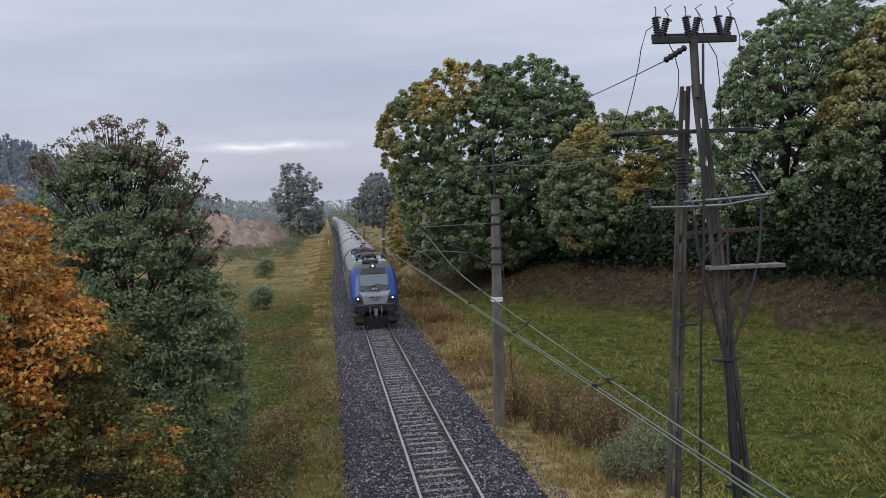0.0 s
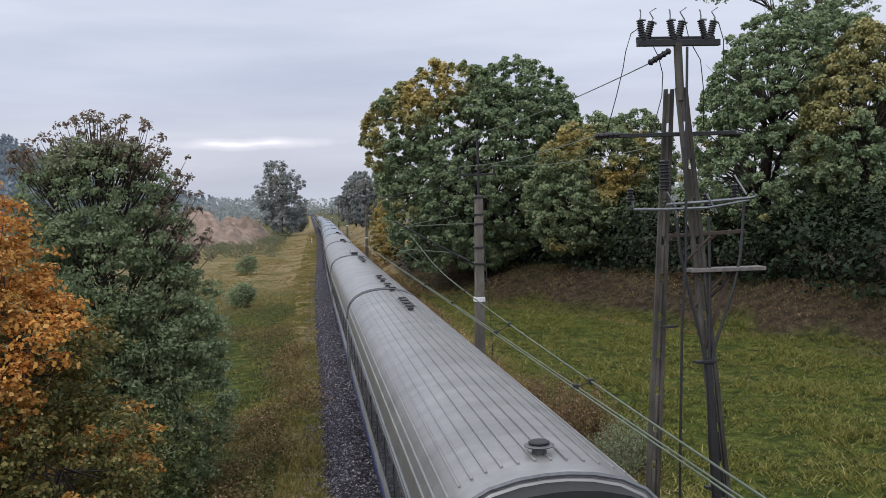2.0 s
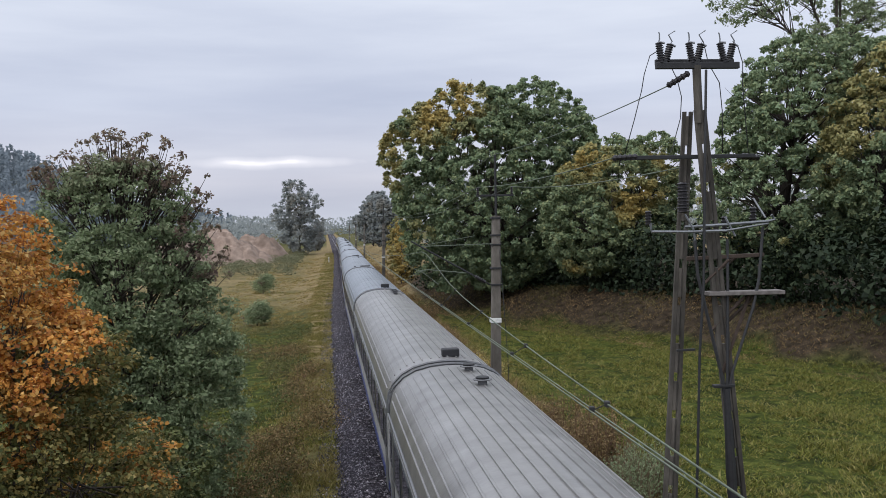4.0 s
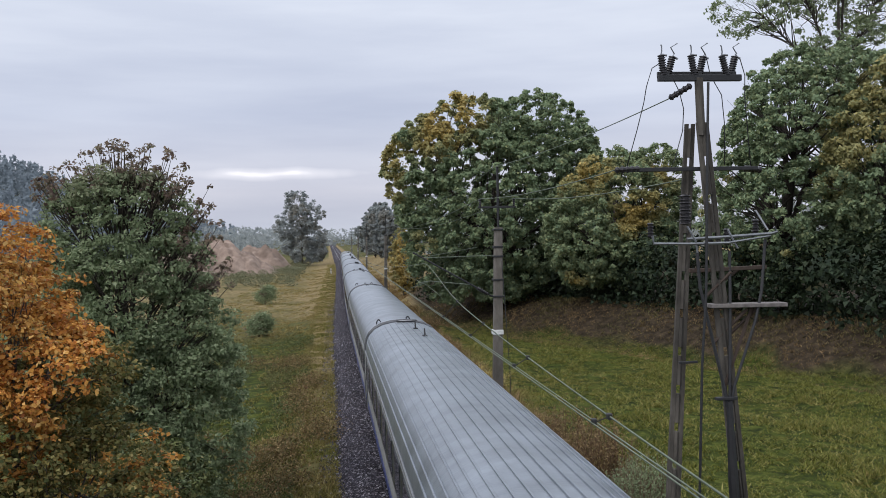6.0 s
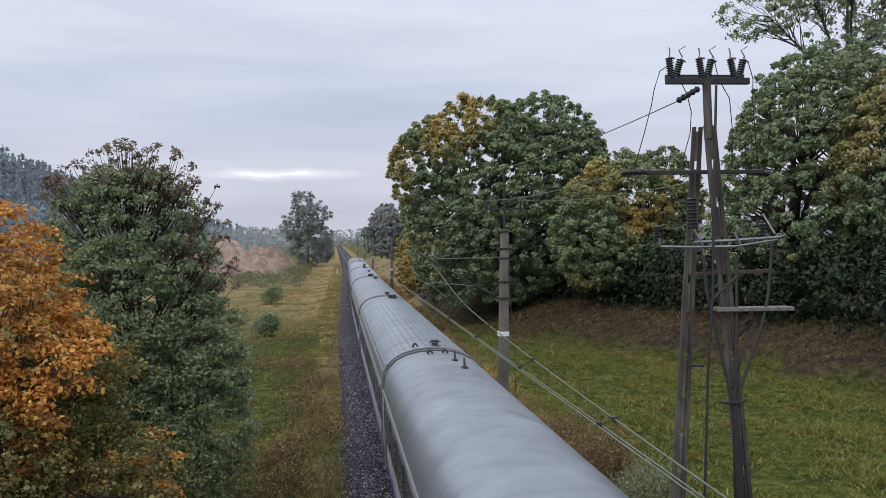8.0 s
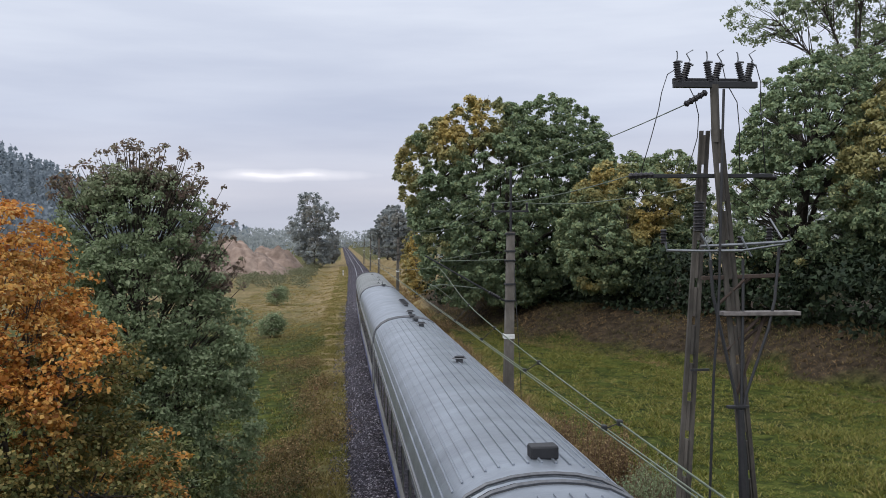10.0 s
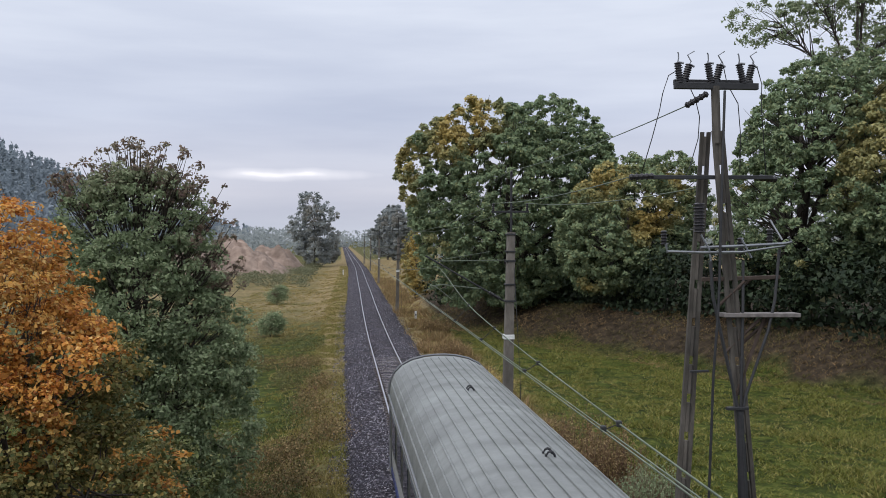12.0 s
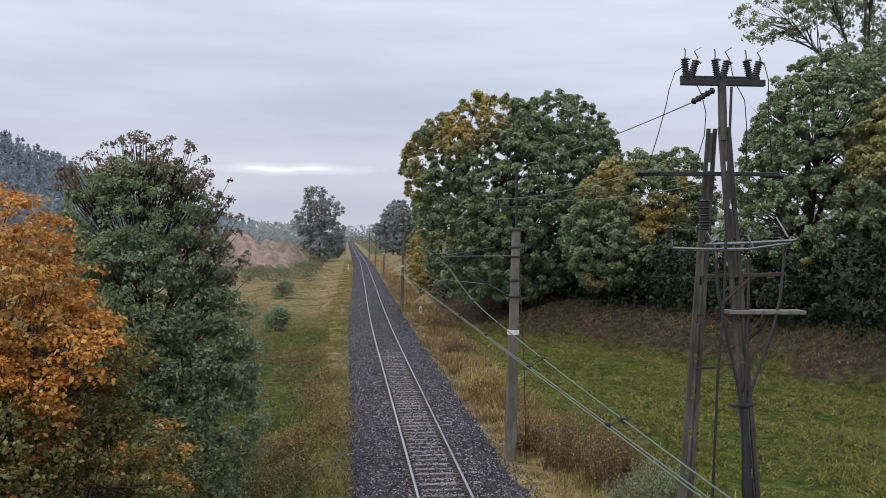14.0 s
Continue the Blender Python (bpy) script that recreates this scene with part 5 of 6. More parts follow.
def pole_wires():
    m = MASTS[0]
    mx = float(track_x(m)) + 3.18
    wire("feeder_wire", sag((mx + 0.02, m, 9.68), (PX - 0.384, PY, 9.64), 0.12), 0.011, "feeder wire from the mast to the switch pole")
    wire("feeder_wire", sag((mx - 0.62, m, 8.54), (PX - 1.45, PY, 8.37), 0.12), 0.011, "feeder wire from the mast to the switch pole")
    wire("feeder_wire", sag((mx + 0.58, m, 8.54), (PX - 0.1, PY + 0.2, 8.2), 0.15), 0.011, "feeder wire from the mast to the switch pole")
    for pts in ([(-0.66, -0.1, 10.2), (-0.90, -0.1, 10.05), (-0.97, 0, 9.75), (-1.02, 0.0, 9.48), (-1.15, 0.0, 9.0), (-1.33, 0, 8.4)],
                [(-0.45, 0.1, 9.85), (-0.37, 0.1, 9.68), (-0.30, 0.1, 9.38), (-0.345, 0.05, 9.0), (-0.51, 0, 8.5), (-0.58, 0, 8.36)],
                [(0.14, 0.2, 10.35), (0.22, 0.2, 9.97), (0.41, 0.2, 9.63), (0.45, 0.2, 9.14), (0.44, 0.2, 8.4)],
                [(0.66, 0.2, 10.35), (0.75, 0.2, 10.26), (0.83, 0.2, 9.97), (0.82, 0.2, 9.6), (0.9, 0.2, 8.4)]):
        wire("jumper_wire", [(PX + 0.22 + 1.075 * a, PY + b, 7.3 + 1.038 * (c - 7.3)) for a, b, c in pts], 0.009, "loose jumper wire on the switch pole", "dark_wire")


pole_wires()
# ---------- the train ----------
SPEED, LOCO, COACH, FRONT = 32.75, 19.9, 26.4, 55.8
LENGTHS = [25.4, 25.4, 25.8, 25.8, 25.8, 28.0, 28.1, 28.5, 25.1, 26.1, 26.4, 26.4, 26.4]


def hull(bm, prof, ys, scale=None, close=True):
    """Skin from a half profile (x, z) mirrored, along y; scale(y) gives (width factor, height factor)."""
    full = [(-x, z) for x, z in prof] + [(x, z) for x, z in reversed(prof)]
    rings = []
    for y in ys:
        sx, sz = scale(y) if scale else (1, 1)
        rings.append([bm.verts.new((x * sx, y, z if z < 3 else 3 + (z - 3) * sz)) for x, z in full])
    n = len(full)
    for a, b in zip(rings, rings[1:]):
        for k in range(n - 1):
            bm.faces.new((a[k], b[k], b[k + 1], a[k + 1]))
    if close:
        bm.faces.new(rings[0])
        bm.faces.new(rings[-1][::-1])
    return rings


ROOF = [(1.435, 2.95), (1.425, 3.15), (1.38, 3.38), (1.27, 3.60), (1.08, 3.79), (0.80, 3.935), (0.45, 4.02), (0.13, 4.05)]


def coach_ends(root, y):
    bm = bmesh.new()
    box(bm, (0, y, 2.15), (2.2, 0.36, 3.1), 0.1)
    part("gangway", bm, T["rubber"], root)
    # Added black arch that stands for the shade in the gap between roofs.
    bm = bmesh.new()
    hull(bm, [(x * 0.97, z - 0.07) for x, z in ROOF], [y - 0.2, y - 0.05, y + 0.05, y + 0.2])
    part("gap_band", bm, T["rubber"], root, "black band standing for the shaded gap between the coaches")


def bogie(root, y):
    bm = bmesh.new()
    box(bm, (0, y, 0.62), (2.2, 3.0, 0.3), 0.05)
    for s in (-1, 1):
        box(bm, (s * 1.0, y, 0.55), (0.18, 3.4, 0.35), 0.04)
    b = part("bogie", bm, T["under"], root)
    for dy in (-1.25, 1.25):
        w = bmesh.new()
        for s in (-1, 1):
            turned(w, [(0.12, -0.07), (0.46, -0.065), (0.46, 0.05), (0.49, 0.055), (0.49, 0.075), (0.12, 0.08)], 20, pose(s * 0.75, y + dy, 0.46, 0, 90 * -s, 0))
        tube(w, [(-0.9, y + dy, 0.46), (0.9, y + dy, 0.46)], 0.08, 8)
        part("wheelset", w, T["under"], b)


def vent(root, x, y, kind="mushroom"):
    bm = bmesh.new()
    z = 4.05 - 0.06 * x * x * 2.2
    if kind == "mushroom":
        turned(bm, [(0.11, -0.06), (0.09, 0.07), (0.10, 0.085), (0.19, 0.09), (0.20, 0.105), (0.17, 0.115), (0.04, 0.12)], 18, pose(x, y, z))
        v = part("roof_vent", bm, T["vent_disc"], root, "round grey roof vent with a dark cap")
        bm = bmesh.new()
        turned(bm, [(0.13, 0.115), (0.14, 0.145), (0.11, 0.16), (0.02, 0.165)], 14, pose(x, y, z))
        part("vent_cap", bm, T["vent"], v)
    elif kind == "box":
        box(bm, (x, y, z + 0.09), (0.42, 0.30, 0.20), 0.03)
        part("roof_box", bm, T["vent"], root, "dark roof box")
    elif kind == "hatch":
        oval = pose(x, y, z) @ Matrix.Diagonal((1, 0.6, 1, 1))
        turned(bm, [(0.36, -0.03), (0.36, 0.06), (0.33, 0.075), (0.02, 0.08)], 26, oval)
        h = part("roof_hatch", bm, T["side"], root, "flat oval roof hatch")
        bm = bmesh.new()
        tube(bm, [oval @ Vector((0.37 * math.cos(q), 0.37 * math.sin(q), 0.06)) for q in [2 * math.pi * k / 26 for k in range(27)]], 0.03, 5, False)
        part("rim", bm, T["vent"], h)
    elif kind == "aerial":
        box(bm, (x, y, z + 0.01), (0.15, 0.26, 0.04), 0.01)
        fin = [bm.verts.new(Vector((x + dx, y + dy, z + dz))) for dx in (-0.02, 0.02) for dy, dz in ((-0.10, 0.02), (0.11, 0.02), (0.09, 0.24), (0.04, 0.25))]
        bm.faces.new(fin[3::-1])
        bm.faces.new(fin[4:])
        for a in range(4):
            b = (a + 1) % 4
            bm.faces.new((fin[a], fin[b], fin[b + 4], fin[a + 4]))
        part("aerial", bm, T["vent"], root)
    elif kind == "loop":
        bm.free()
        for q in (0, 0.2):
            bm = bmesh.new()
            tube(bm, [(x - 0.085 * math.cos(a), y + q, z - 0.10 + 0.18 * math.sin(a)) for a in [math.pi * k / 8 for k in range(9)]], 0.02, 5)
            part("lifting_loop", bm, T["vent"], root)


def coach(name, ribbed, roof_mat, fittings, label, length):
    """Local y runs from the front end (0) back to the rear end (length)."""
    root = empty(name, Matrix(), label, "passenger coach", "coaches of the train")
    L0, L1 = 0.17, length - 0.17
    # body shell, side walls
    bm = bmesh.new()
    hull(bm, [(1.30, 0.95), (1.40, 1.02), (1.42, 1.3), (1.432, 1.8), (1.434, 2.93)], [L0, L0 + 0.02, L1 - 0.02, L1])
    part("side_shell", bm, T["side"], root)
    # darker strip of the window band
    for s in (-1, 1):
        bm = bmesh.new()
        box(bm, (s * 1.433, length / 2, 2.25), (0.018, L1 - L0 - 2.4, 0.98), 0.006)
        part("window_band", bm, T["band"], root)
        bm = bmesh.new()
        box(bm, (s * 1.433, length / 2, 1.12), (0.018, L1 - L0 - 0.2, 0.2), 0.006)
        part("sill_stripe", bm, T["blue"], root)
    n = 11
    for k in range(n):
        y = 2.6 + (length - 5.2) * k / (n - 1)
        for s in (-1, 1):
            bm = bmesh.new()
            box(bm, (s * 1.447, y, 2.28), (0.012, 1.35, 0.82), 0.005)
            part("window", bm, T["glass"], root)
    for y in (0.95, length - 0.95):
        for s in (-1, 1):
            bm = bmesh.new()
            box(bm, (s * 1.442, y, 1.95), (0.02, 0.78, 1.95), 0.01)
            d = part("door", bm, T["side_dark"], root)
            bm = bmesh.new()
            box(bm, (s * 1.456, y, 2.35), (0.012, 0.5, 0.75), 0.005)
            part("door_window", bm, T["glass"], d)
    # roof: rounded off towards both ends
    bm = bmesh.new()

    def ends(y):
        e = min(y - L0, L1 - y)
        u = min(1.0, max(0.0, e / 0.5))
        return 0.985 + 0.015 * u, 0.95 + 0.05 * math.sqrt(1 - (1 - u) ** 2)
    ys = [L0, L0 + 0.05, L0 + 0.12, L0 + 0.25, L0 + 0.5] + [L0 + 0.5 + (L1 - L0 - 1.0) * k / 20 for k in range(1, 20)] + [L1 - 0.5, L1 - 0.25, L1 - 0.12, L1 - 0.05, L1]
    hull(bm, ROOF, ys, ends)
    roof = part("roof", bm, T[roof_mat], root, smooth=True)
    if ribbed:
        for x in (0.10, 0.31, 0.52, 0.72, 0.90, 1.06, 1.20, 1.31, 1.385):
            z = float(np.interp(x, [q for q, _ in ROOF[::-1]], [q for _, q in ROOF[::-1]])) + 0.004
            for s in (-1, 1):
                bm = bmesh.new()
                a = math.degrees(math.atan2(x * 0.62, 1.3)) * 1.2
                box(bm, (s * x, length / 2, z), (0.036, L1 - L0 - 1.3, 0.05), 0.010, pose(0, 0, 0, 0, s * a, 0))
                part("roof_rib", bm, T[roof_mat], roof)
    for y in (L0 + 0.04, L1 - 0.04):
        bm = bmesh.new()
        pr = [(x + 0.008, z + 0.008) for x, z in ROOF]
        pts = [(-x, y, z) for x, z in pr] + [(x, y, z) for x, z in reversed(pr)]
        tube(bm, pts, 0.032, 5)
        part("end_moulding", bm, T["side_dark"], roof)
    for s in (-1, 1):
        bm = bmesh.new()
        tube(bm, [(s * 1.45, L0 + 0.1, 2.97), (s * 1.45, L1 - 0.1, 2.97)], 0.03, 5)
        part("gutter", bm, T["side_dark"], roof)
    for x, y, kind in fittings:
        vent(root, x, y if y < COACH / 2 else y + length - COACH, kind)
    coach_ends(root, 0.0)
    bm = bmesh.new()
    box(bm, (0, length / 2, 0.75), (2.5, 14.0, 0.5), 0.05)
    part("underframe", bm, T["under"], root)
    for y in (3.6, length - 3.6):
        bogie(root, y)
    return root


def loco():
    """Four-axle electric locomotive; local y runs from its front (0) to its rear."""
    root = empty("locomotive", Matrix(), "white, grey and blue electric locomotive with dark red pantographs", "locomotive")
    L = LOCO
    # main body behind the cab
    bm = bmesh.new()
    prof = [(1.40, 0.95), (1.46, 1.1), (1.47, 2.2), (1.45, 3.0), (1.38, 3.35), (1.12, 3.72), (1.05, 3.76), (0.1, 3.80)]
    hull(bm, prof, [2.3, 2.4, L - 2.0, L - 0.9, L - 0.4], lambda y: (1.0 if y < L - 1.5 else 0.97, 1.0 if y < L - 1.5 else 0.92))
    part("body", bm, T["loco_grey"], root)
    bm = bmesh.new()
    box(bm, (0, (L + 2.6) / 2, 3.80), (2.06, L - 5.0, 0.04), 0.015)
    part("roof_deck", bm, T["loco_white"], root)
    for y in (6.2, 9.4, 12.6):
        bm = bmesh.new()
        box(bm, (0, y, 3.825), (2.02, 0.05, 0.03), 0.008)
        part("roof_joint", bm, T["side_dark"], root)
    # cab: raked, rounded nose
    bm = bmesh.new()
    stations = []
    for y, sx, lo, hi in ((0.0, 0.86, 1.0, 1.95), (0.12, 0.90, 0.95, 2.1), (0.35, 0.94, 0.95, 2.55), (0.75, 0.965, 0.95, 3.10), (1.15, 0.98, 0.95, 3.52), (1.55, 0.99, 0.95, 3.72), (2.35, 1.0, 0.95, 3.80)):
        half = []
        for k in range(11):
            u = k / 10
            z = lo + (hi - lo) * u
            w = 1.47 * sx
            if u > 0.6:
                q = (u - 0.6) / 0.4
                w = w * (1 - 0.26 * q ** 2.4)
            half.append((w, z))
        stations.append((y, half))
    rings = []
    for y, half in stations:
        top = half[-1]
        full = [(-x, z) for x, z in half] + [(-top[0] * 0.5, top[1] + 0.015), (top[0] * 0.5, top[1] + 0.015)] + [(x, z) for x, z in reversed(half)]
        rings.append([bm.verts.new((x, y, z)) for x, z in full])
    for a, b in zip(rings, rings[1:]):
        for k in range(len(a) - 1):
            bm.faces.new((a[k], b[k], b[k + 1], a[k + 1]))
    bm.faces.new(rings[0])
    for f in bm.faces:
        c = f.calc_center_median()
        f.material_index = 0 if abs(c.x) > 0.7 and c.y < 1.9 and 1.42 < c.z < 3.62 else 1
    part("cab", bm, [T["loco_blue"], T["loco_dark"]], root, "grey cab shell with deep blue corners", smooth=True)

    def fy(z):
        return float(np.interp(z, [1.0, 1.95, 2.1, 2.55, 3.10, 3.52, 3.74], [0.0, 0.0, 0.12, 0.35, 0.75, 1.15, 1.55]))

    def slab(name, edge, thick, mat, parent, label="", off=0.03):
        """A plate that follows the raked nose: (height, half width) from its lower to its upper edge."""
        b = bmesh.new()
        zs = np.linspace(edge[0][0], edge[-1][0], 9)
        grid = []
        for z in zs:
            w = float(np.interp(z, [e[0] for e in edge], [e[1] for e in edge]))
            grid.append([[b.verts.new((w * u, fy(z) - q + 0.05 * u * u * w, z + q * 0.3)) for u in (-1, -0.6, -0.2, 0.2, 0.6, 1)] for q in (off, off - thick)])
        n = 6
        for g0, g1 in zip(grid, grid[1:]):
            for k in range(n - 1):
                b.faces.new((g0[0][k], g0[0][k + 1], g1[0][k + 1], g1[0][k]))
            b.faces.new((g0[1][0], g0[0][0], g1[0][0], g1[1][0]))
            b.faces.new((g0[0][-1], g0[1][-1], g1[1][-1], g1[0][-1]))
        b.faces.new(grid[-1][0] + grid[-1][1][::-1])
        b.faces.new(grid[0][1] + grid[0][0][::-1])
        bmesh.ops.recalc_face_normals(b, faces=b.faces)
        return part(name, b, mat, parent, label)
    mask = slab("front_mask", [(2.22, 0.93), (2.6, 0.89), (3.3, 0.90), (3.76, 0.86)], 0.25, T["loco_dark"], root, "dark grey window surround", 0.05)
    slab("windscreen", [(2.50, 0.84), (3.16, 0.86)], 0.05, T["screen"], mask, "reflecting windscreen", 0.075)
    slab("brow_panel", [(3.22, 0.76), (3.50, 0.74), (3.56, 0.68)], 0.05, T["loco_black"], mask, "", 0.075)
    slab("nose_plate", [(1.42, 0.66), (1.62, 0.74), (1.95, 0.80), (2.20, 0.98)], 0.25, T["loco_silver"], root, "pale grey nose plate", 0.07)
    b = bmesh.new()
    tube(b, [(-0.86, fy(2.45) - 0.06, 2.45), (-0.6, fy(2.25) - 0.07, 2.27), (-0.3, fy(2.2) - 0.09, 2.20), (0.3, fy(2.2) - 0.09, 2.20), (0.6, fy(2.25) - 0.07, 2.27), (0.86, fy(2.45) - 0.06, 2.45)], 0.025, 6)
    part("nose_trim", b, T["zinc"], root)
    b = bmesh.new()
    box(b, (0, fy(2.32) - 0.07, 2.33), (0.44, 0.05, 0.13), 0.01, pose(0, 0, 0, -25, 0, 0))
    sign = part("number_panel", b, T["loco_black"], root)
    b = bmesh.new()
    for dx in (-0.12, 0.0, 0.12):
        box(b, (dx, fy(2.32) - 0.11, 2.34), (0.08, 0.02, 0.06), 0.0, pose(0, 0, 0, -25, 0, 0))
    part("number_bars", b, M["white"], sign)
    b = bmesh.new()
    box(b, (-0.20, fy(1.85) - 0.075, 1.86), (0.26, 0.02, 0.09), 0.0)
    part("red_mark", b, T["red"], root, "red plain mark")
    b = bmesh.new()
    box(b, (0.16, fy(1.85) - 0.075, 1.85), (0.36, 0.02, 0.045), 0.0)
    box(b, (0.0, fy(1.72) - 0.075, 1.70), (0.40, 0.02, 0.05), 0.0)
    part("dark_lettering_bars", b, T["loco_black"], root)
    for s in (-1, 1):
        b = bmesh.new()
        tube(b, [(s * 0.1 - 0.25, fy(2.5) - 0.10, 2.50), (s * 0.1 + 0.35, fy(2.62) - 0.10, 2.62)], 0.012, 5)
        part("wiper", b, T["loco_black"], mask)
        b = bmesh.new()
        m = pose(s * 1.05, fy(1.95) - 0.06, 1.80, 90, 0, 0)
        turned(b, [(0.17, -0.05), (0.17, 0.05), (0.13, 0.06)], 18, m)
        h = part("headlight", b, T["loco_black"], root)
        b = bmesh.new()
        turned(b, [(0.06, 0.055), (0.055, 0.07), (0.02, 0.078)], 16, m)
        part("lamp_lens", b, T["lamp"], h, "lit white lamp")
    b = bmesh.new()
    m = pose(0, fy(3.62) - 0.10, 3.68, 80, 0, 0)
    turned(b, [(0.20, -0.25), (0.20, 0.06), (0.15, 0.08)], 18, m)
    h = part("top_headlight", b, T["loco_dark"], root)
    b = bmesh.new()
    turned(b, [(0.075, 0.075), (0.07, 0.088), (0.03, 0.095)], 16, m)
    part("lamp_lens", b, T["lamp_warm"], h, "lit warm white lamp")
    # buffer beam, buffers, coupling, plough
    b = bmesh.new()
    box(b, (0, 0.1, 1.18), (2.6, 0.35, 0.42), 0.05)
    beam = part("buffer_beam", b, T["loco_black"], root)
    for s in (-1, 1):
        b = bmesh.new()
        turned(b, [(0.10, 0.0), (0.10, 0.45), (0.22, 0.47), (0.24, 0.53), (0.05, 0.55)], 16, pose(s * 0.875, -0.05, 1.06, 90, 0, 0) @ Matrix.Scale(1.0, 4))
        part("buffer", b, T["loco_black"], root)
        b = bmesh.new()
        box(b, (s * 1.05, -0.12, 0.62), (0.62, 0.5, 0.5), 0.06)
        part("step", b, T["under"], root)
        b = bmesh.new()
        tube(b, [(s * 0.35, -0.1, 1.3), (s * 0.36, -0.32, 1.0), (s * 0.30, -0.25, 0.7)], 0.03, 6)
        part("hose", b, T["zinc"], root)
        b = bmesh.new()
        tube(b, [(s * 1.1, -0.15, 1.44), (s * 0.6, -0.2, 1.44)], 0.02, 5)
        part("handrail", b, T["zinc"], root)
    b = bmesh.new()
    box(b, (0, -0.2, 0.95), (0.22, 0.4, 0.45), 0.04)
    tube(b, [(0, -0.35, 1.05), (0, -0.45, 0.85), (0, -0.4, 0.62)], 0.05, 6)
    part("coupling", b, T["zinc"], root)
    b = bmesh.new()
    box(b, (0, 0.0, 0.42), (2.5, 0.12, 0.5), 0.03, pose(0, 0, 0, 14, 0, 0))
    part("plough", b, T["under"], root)
    # roof edge rail with brackets, side doors
    for s in (-1, 1):
        b = bmesh.new()
        tube(b, [(s * 1.40, 3.0, 3.36), (s * 1.40, L - 2.0, 3.36)], 0.035, 6)
        for k in range(14):
            y = 3.2 + k * (L - 5.4) / 13
            tube(b, [(s * 1.40, y, 3.36), (s * 1.32, y, 3.36)], 0.05, 6)
        part("roof_edge_pipe", b, T["zinc"], root)
        for y in (3.0, L - 1.6):
            b = bmesh.new()
            box(b, (s * 1.47, y, 2.1), (0.03, 0.75, 1.9), 0.012)
            d = part("cab_door", b, T["side_dark"], root)
            b = bmesh.new()
            box(b, (s * 1.49, y, 2.55), (0.012, 0.5, 0.6), 0.005)
            part("door_window", b, T["glass"], d)
        b = bmesh.new()
        box(b, (s * 1.475, 8.5, 2.0), (0.012, 1.6, 0.5), 0.0)
        part("red_side_mark", b, T["red"], root, "red plain mark")
        for k in range(5):
            b = bmesh.new()
            box(b, (s * 1.462, 6.5 + k * 1.7, 2.95), (0.03, 1.2, 0.35), 0.01)
            part("side_grille", b, T["side_dark"], root)
    # roof fittings
    Z = 3.82

    def roof_box(name, x, y, w, l, h, mat, label="", bev=0.02):
        b = bmesh.new()
        box(b, (x, y, Z + h / 2), (w, l, h), bev)
        return part(name, b, T[mat], root, label)
    for y in (6.25, 7.35):
        g = roof_box("grille_frame", -0.60, y, 0.86, 0.98, 0.07, "loco_silver")
        for k in range(9):
            b = bmesh.new()
            box(b, (-0.60, y - 0.32 + k * 0.08, Z + 0.080), (0.64, 0.055, 0.02), 0.0, pose(0, 0, 0, 20, 0, 0))
            part("slat", b, T["loco_black"], g)
    roof_box("roof_hatch", 0.55, 10.0, 0.8, 1.1, 0.10, "loco_white")
    roof_box("roof_hatch", 0.62, 10.0, 0.5, 0.8, 0.16, "loco_dark")
    roof_box("resistor_box", -0.05, L - 3.2, 0.95, 0.55, 0.32, "loco_dark", "dark roof box", 0.03)
    roof_box("air_box", -0.1, 2.35, 1.0, 0.6, 0.2, "loco_dark", "dark roof box", 0.03)
    for x, y in ((-0.72, 9.4), (-0.60, 8.95)):
        b = bmesh.new()
        turned(b, [(0.13, 0), (0.13, 0.16), (0.10, 0.24), (0.03, 0.27)], 12, pose(x, y, Z))
        part("horn_cover", b, T["loco_black"], root)
    for x, y, r in ((0.05, 12.0, 0.14), (0.45, 12.6, 0.10), (0.75, 12.9, 0.13), (0.30, 11.3, 0.07), (0.42, 10.6, 0.07), (0.36, 9.8, 0.07), (0.30, 9.1, 0.07), (0.95, 7.2, 0.12), (-0.85, 4.6, 0.10), (-0.75, 13.6, 0.09), (-0.4, 13.3, 0.09), (0.85, 11.9, 0.10), (0.62, 13.4, 0.09)):
        b = bmesh.new()
        insulator(b, pose(x, y, Z), 0.21, r * 0.9, 4)
        part("roof_insulator", b, T["red_dark"] if r >= 0.13 else T["loco_black"], root)
    for pts in ([(0.30, 9.1, 4.04), (0.36, 9.8, 4.04), (0.42, 10.6, 4.04), (0.30, 11.3, 4.04), (0.05, 12.0, 4.05)], [(0.05, 12.0, 4.05), (0.45, 12.6, 4.05), (0.75, 12.9, 4.05)], [(-0.75, 13.6, 4.1), (-0.4, 13.3, 4.1), (0.05, 12.0, 4.05)], [(-0.1, 8.4, 4.0), (0.1, 8.3, 4.02), (0.3, 8.4, 4.05), (0.30, 9.1, 4.04)]):
        b = bmesh.new()
        tube(b, pts, 0.025, 6)
        part("busbar", b, T["loco_black"], root)
    for x, y, w, l, h, mat in ((0.35, 8.5, 0.5, 0.5, 0.14, "loco_dark"), (0.1, 9.2, 0.25, 0.3, 0.12, "loco_black"), (0.4, L - 4.9, 0.35, 0.5, 0.2, "loco_black"), (-0.45, L - 4.2, 0.3, 0.35, 0.18, "loco_black"), (0.75, L - 3.4, 0.3, 0.4, 0.2, "loco_dark"), (0.0, 7.9, 0.5, 0.3, 0.22, "loco_black"), (-0.15, 4.9, 0.22, 0.3, 0.14, "loco_black"), (0.45, 5.0, 0.2, 0.3, 0.12, "loco_dark")):
        roof_box("roof_unit", x, y, w, l, h, mat, "", 0.03)
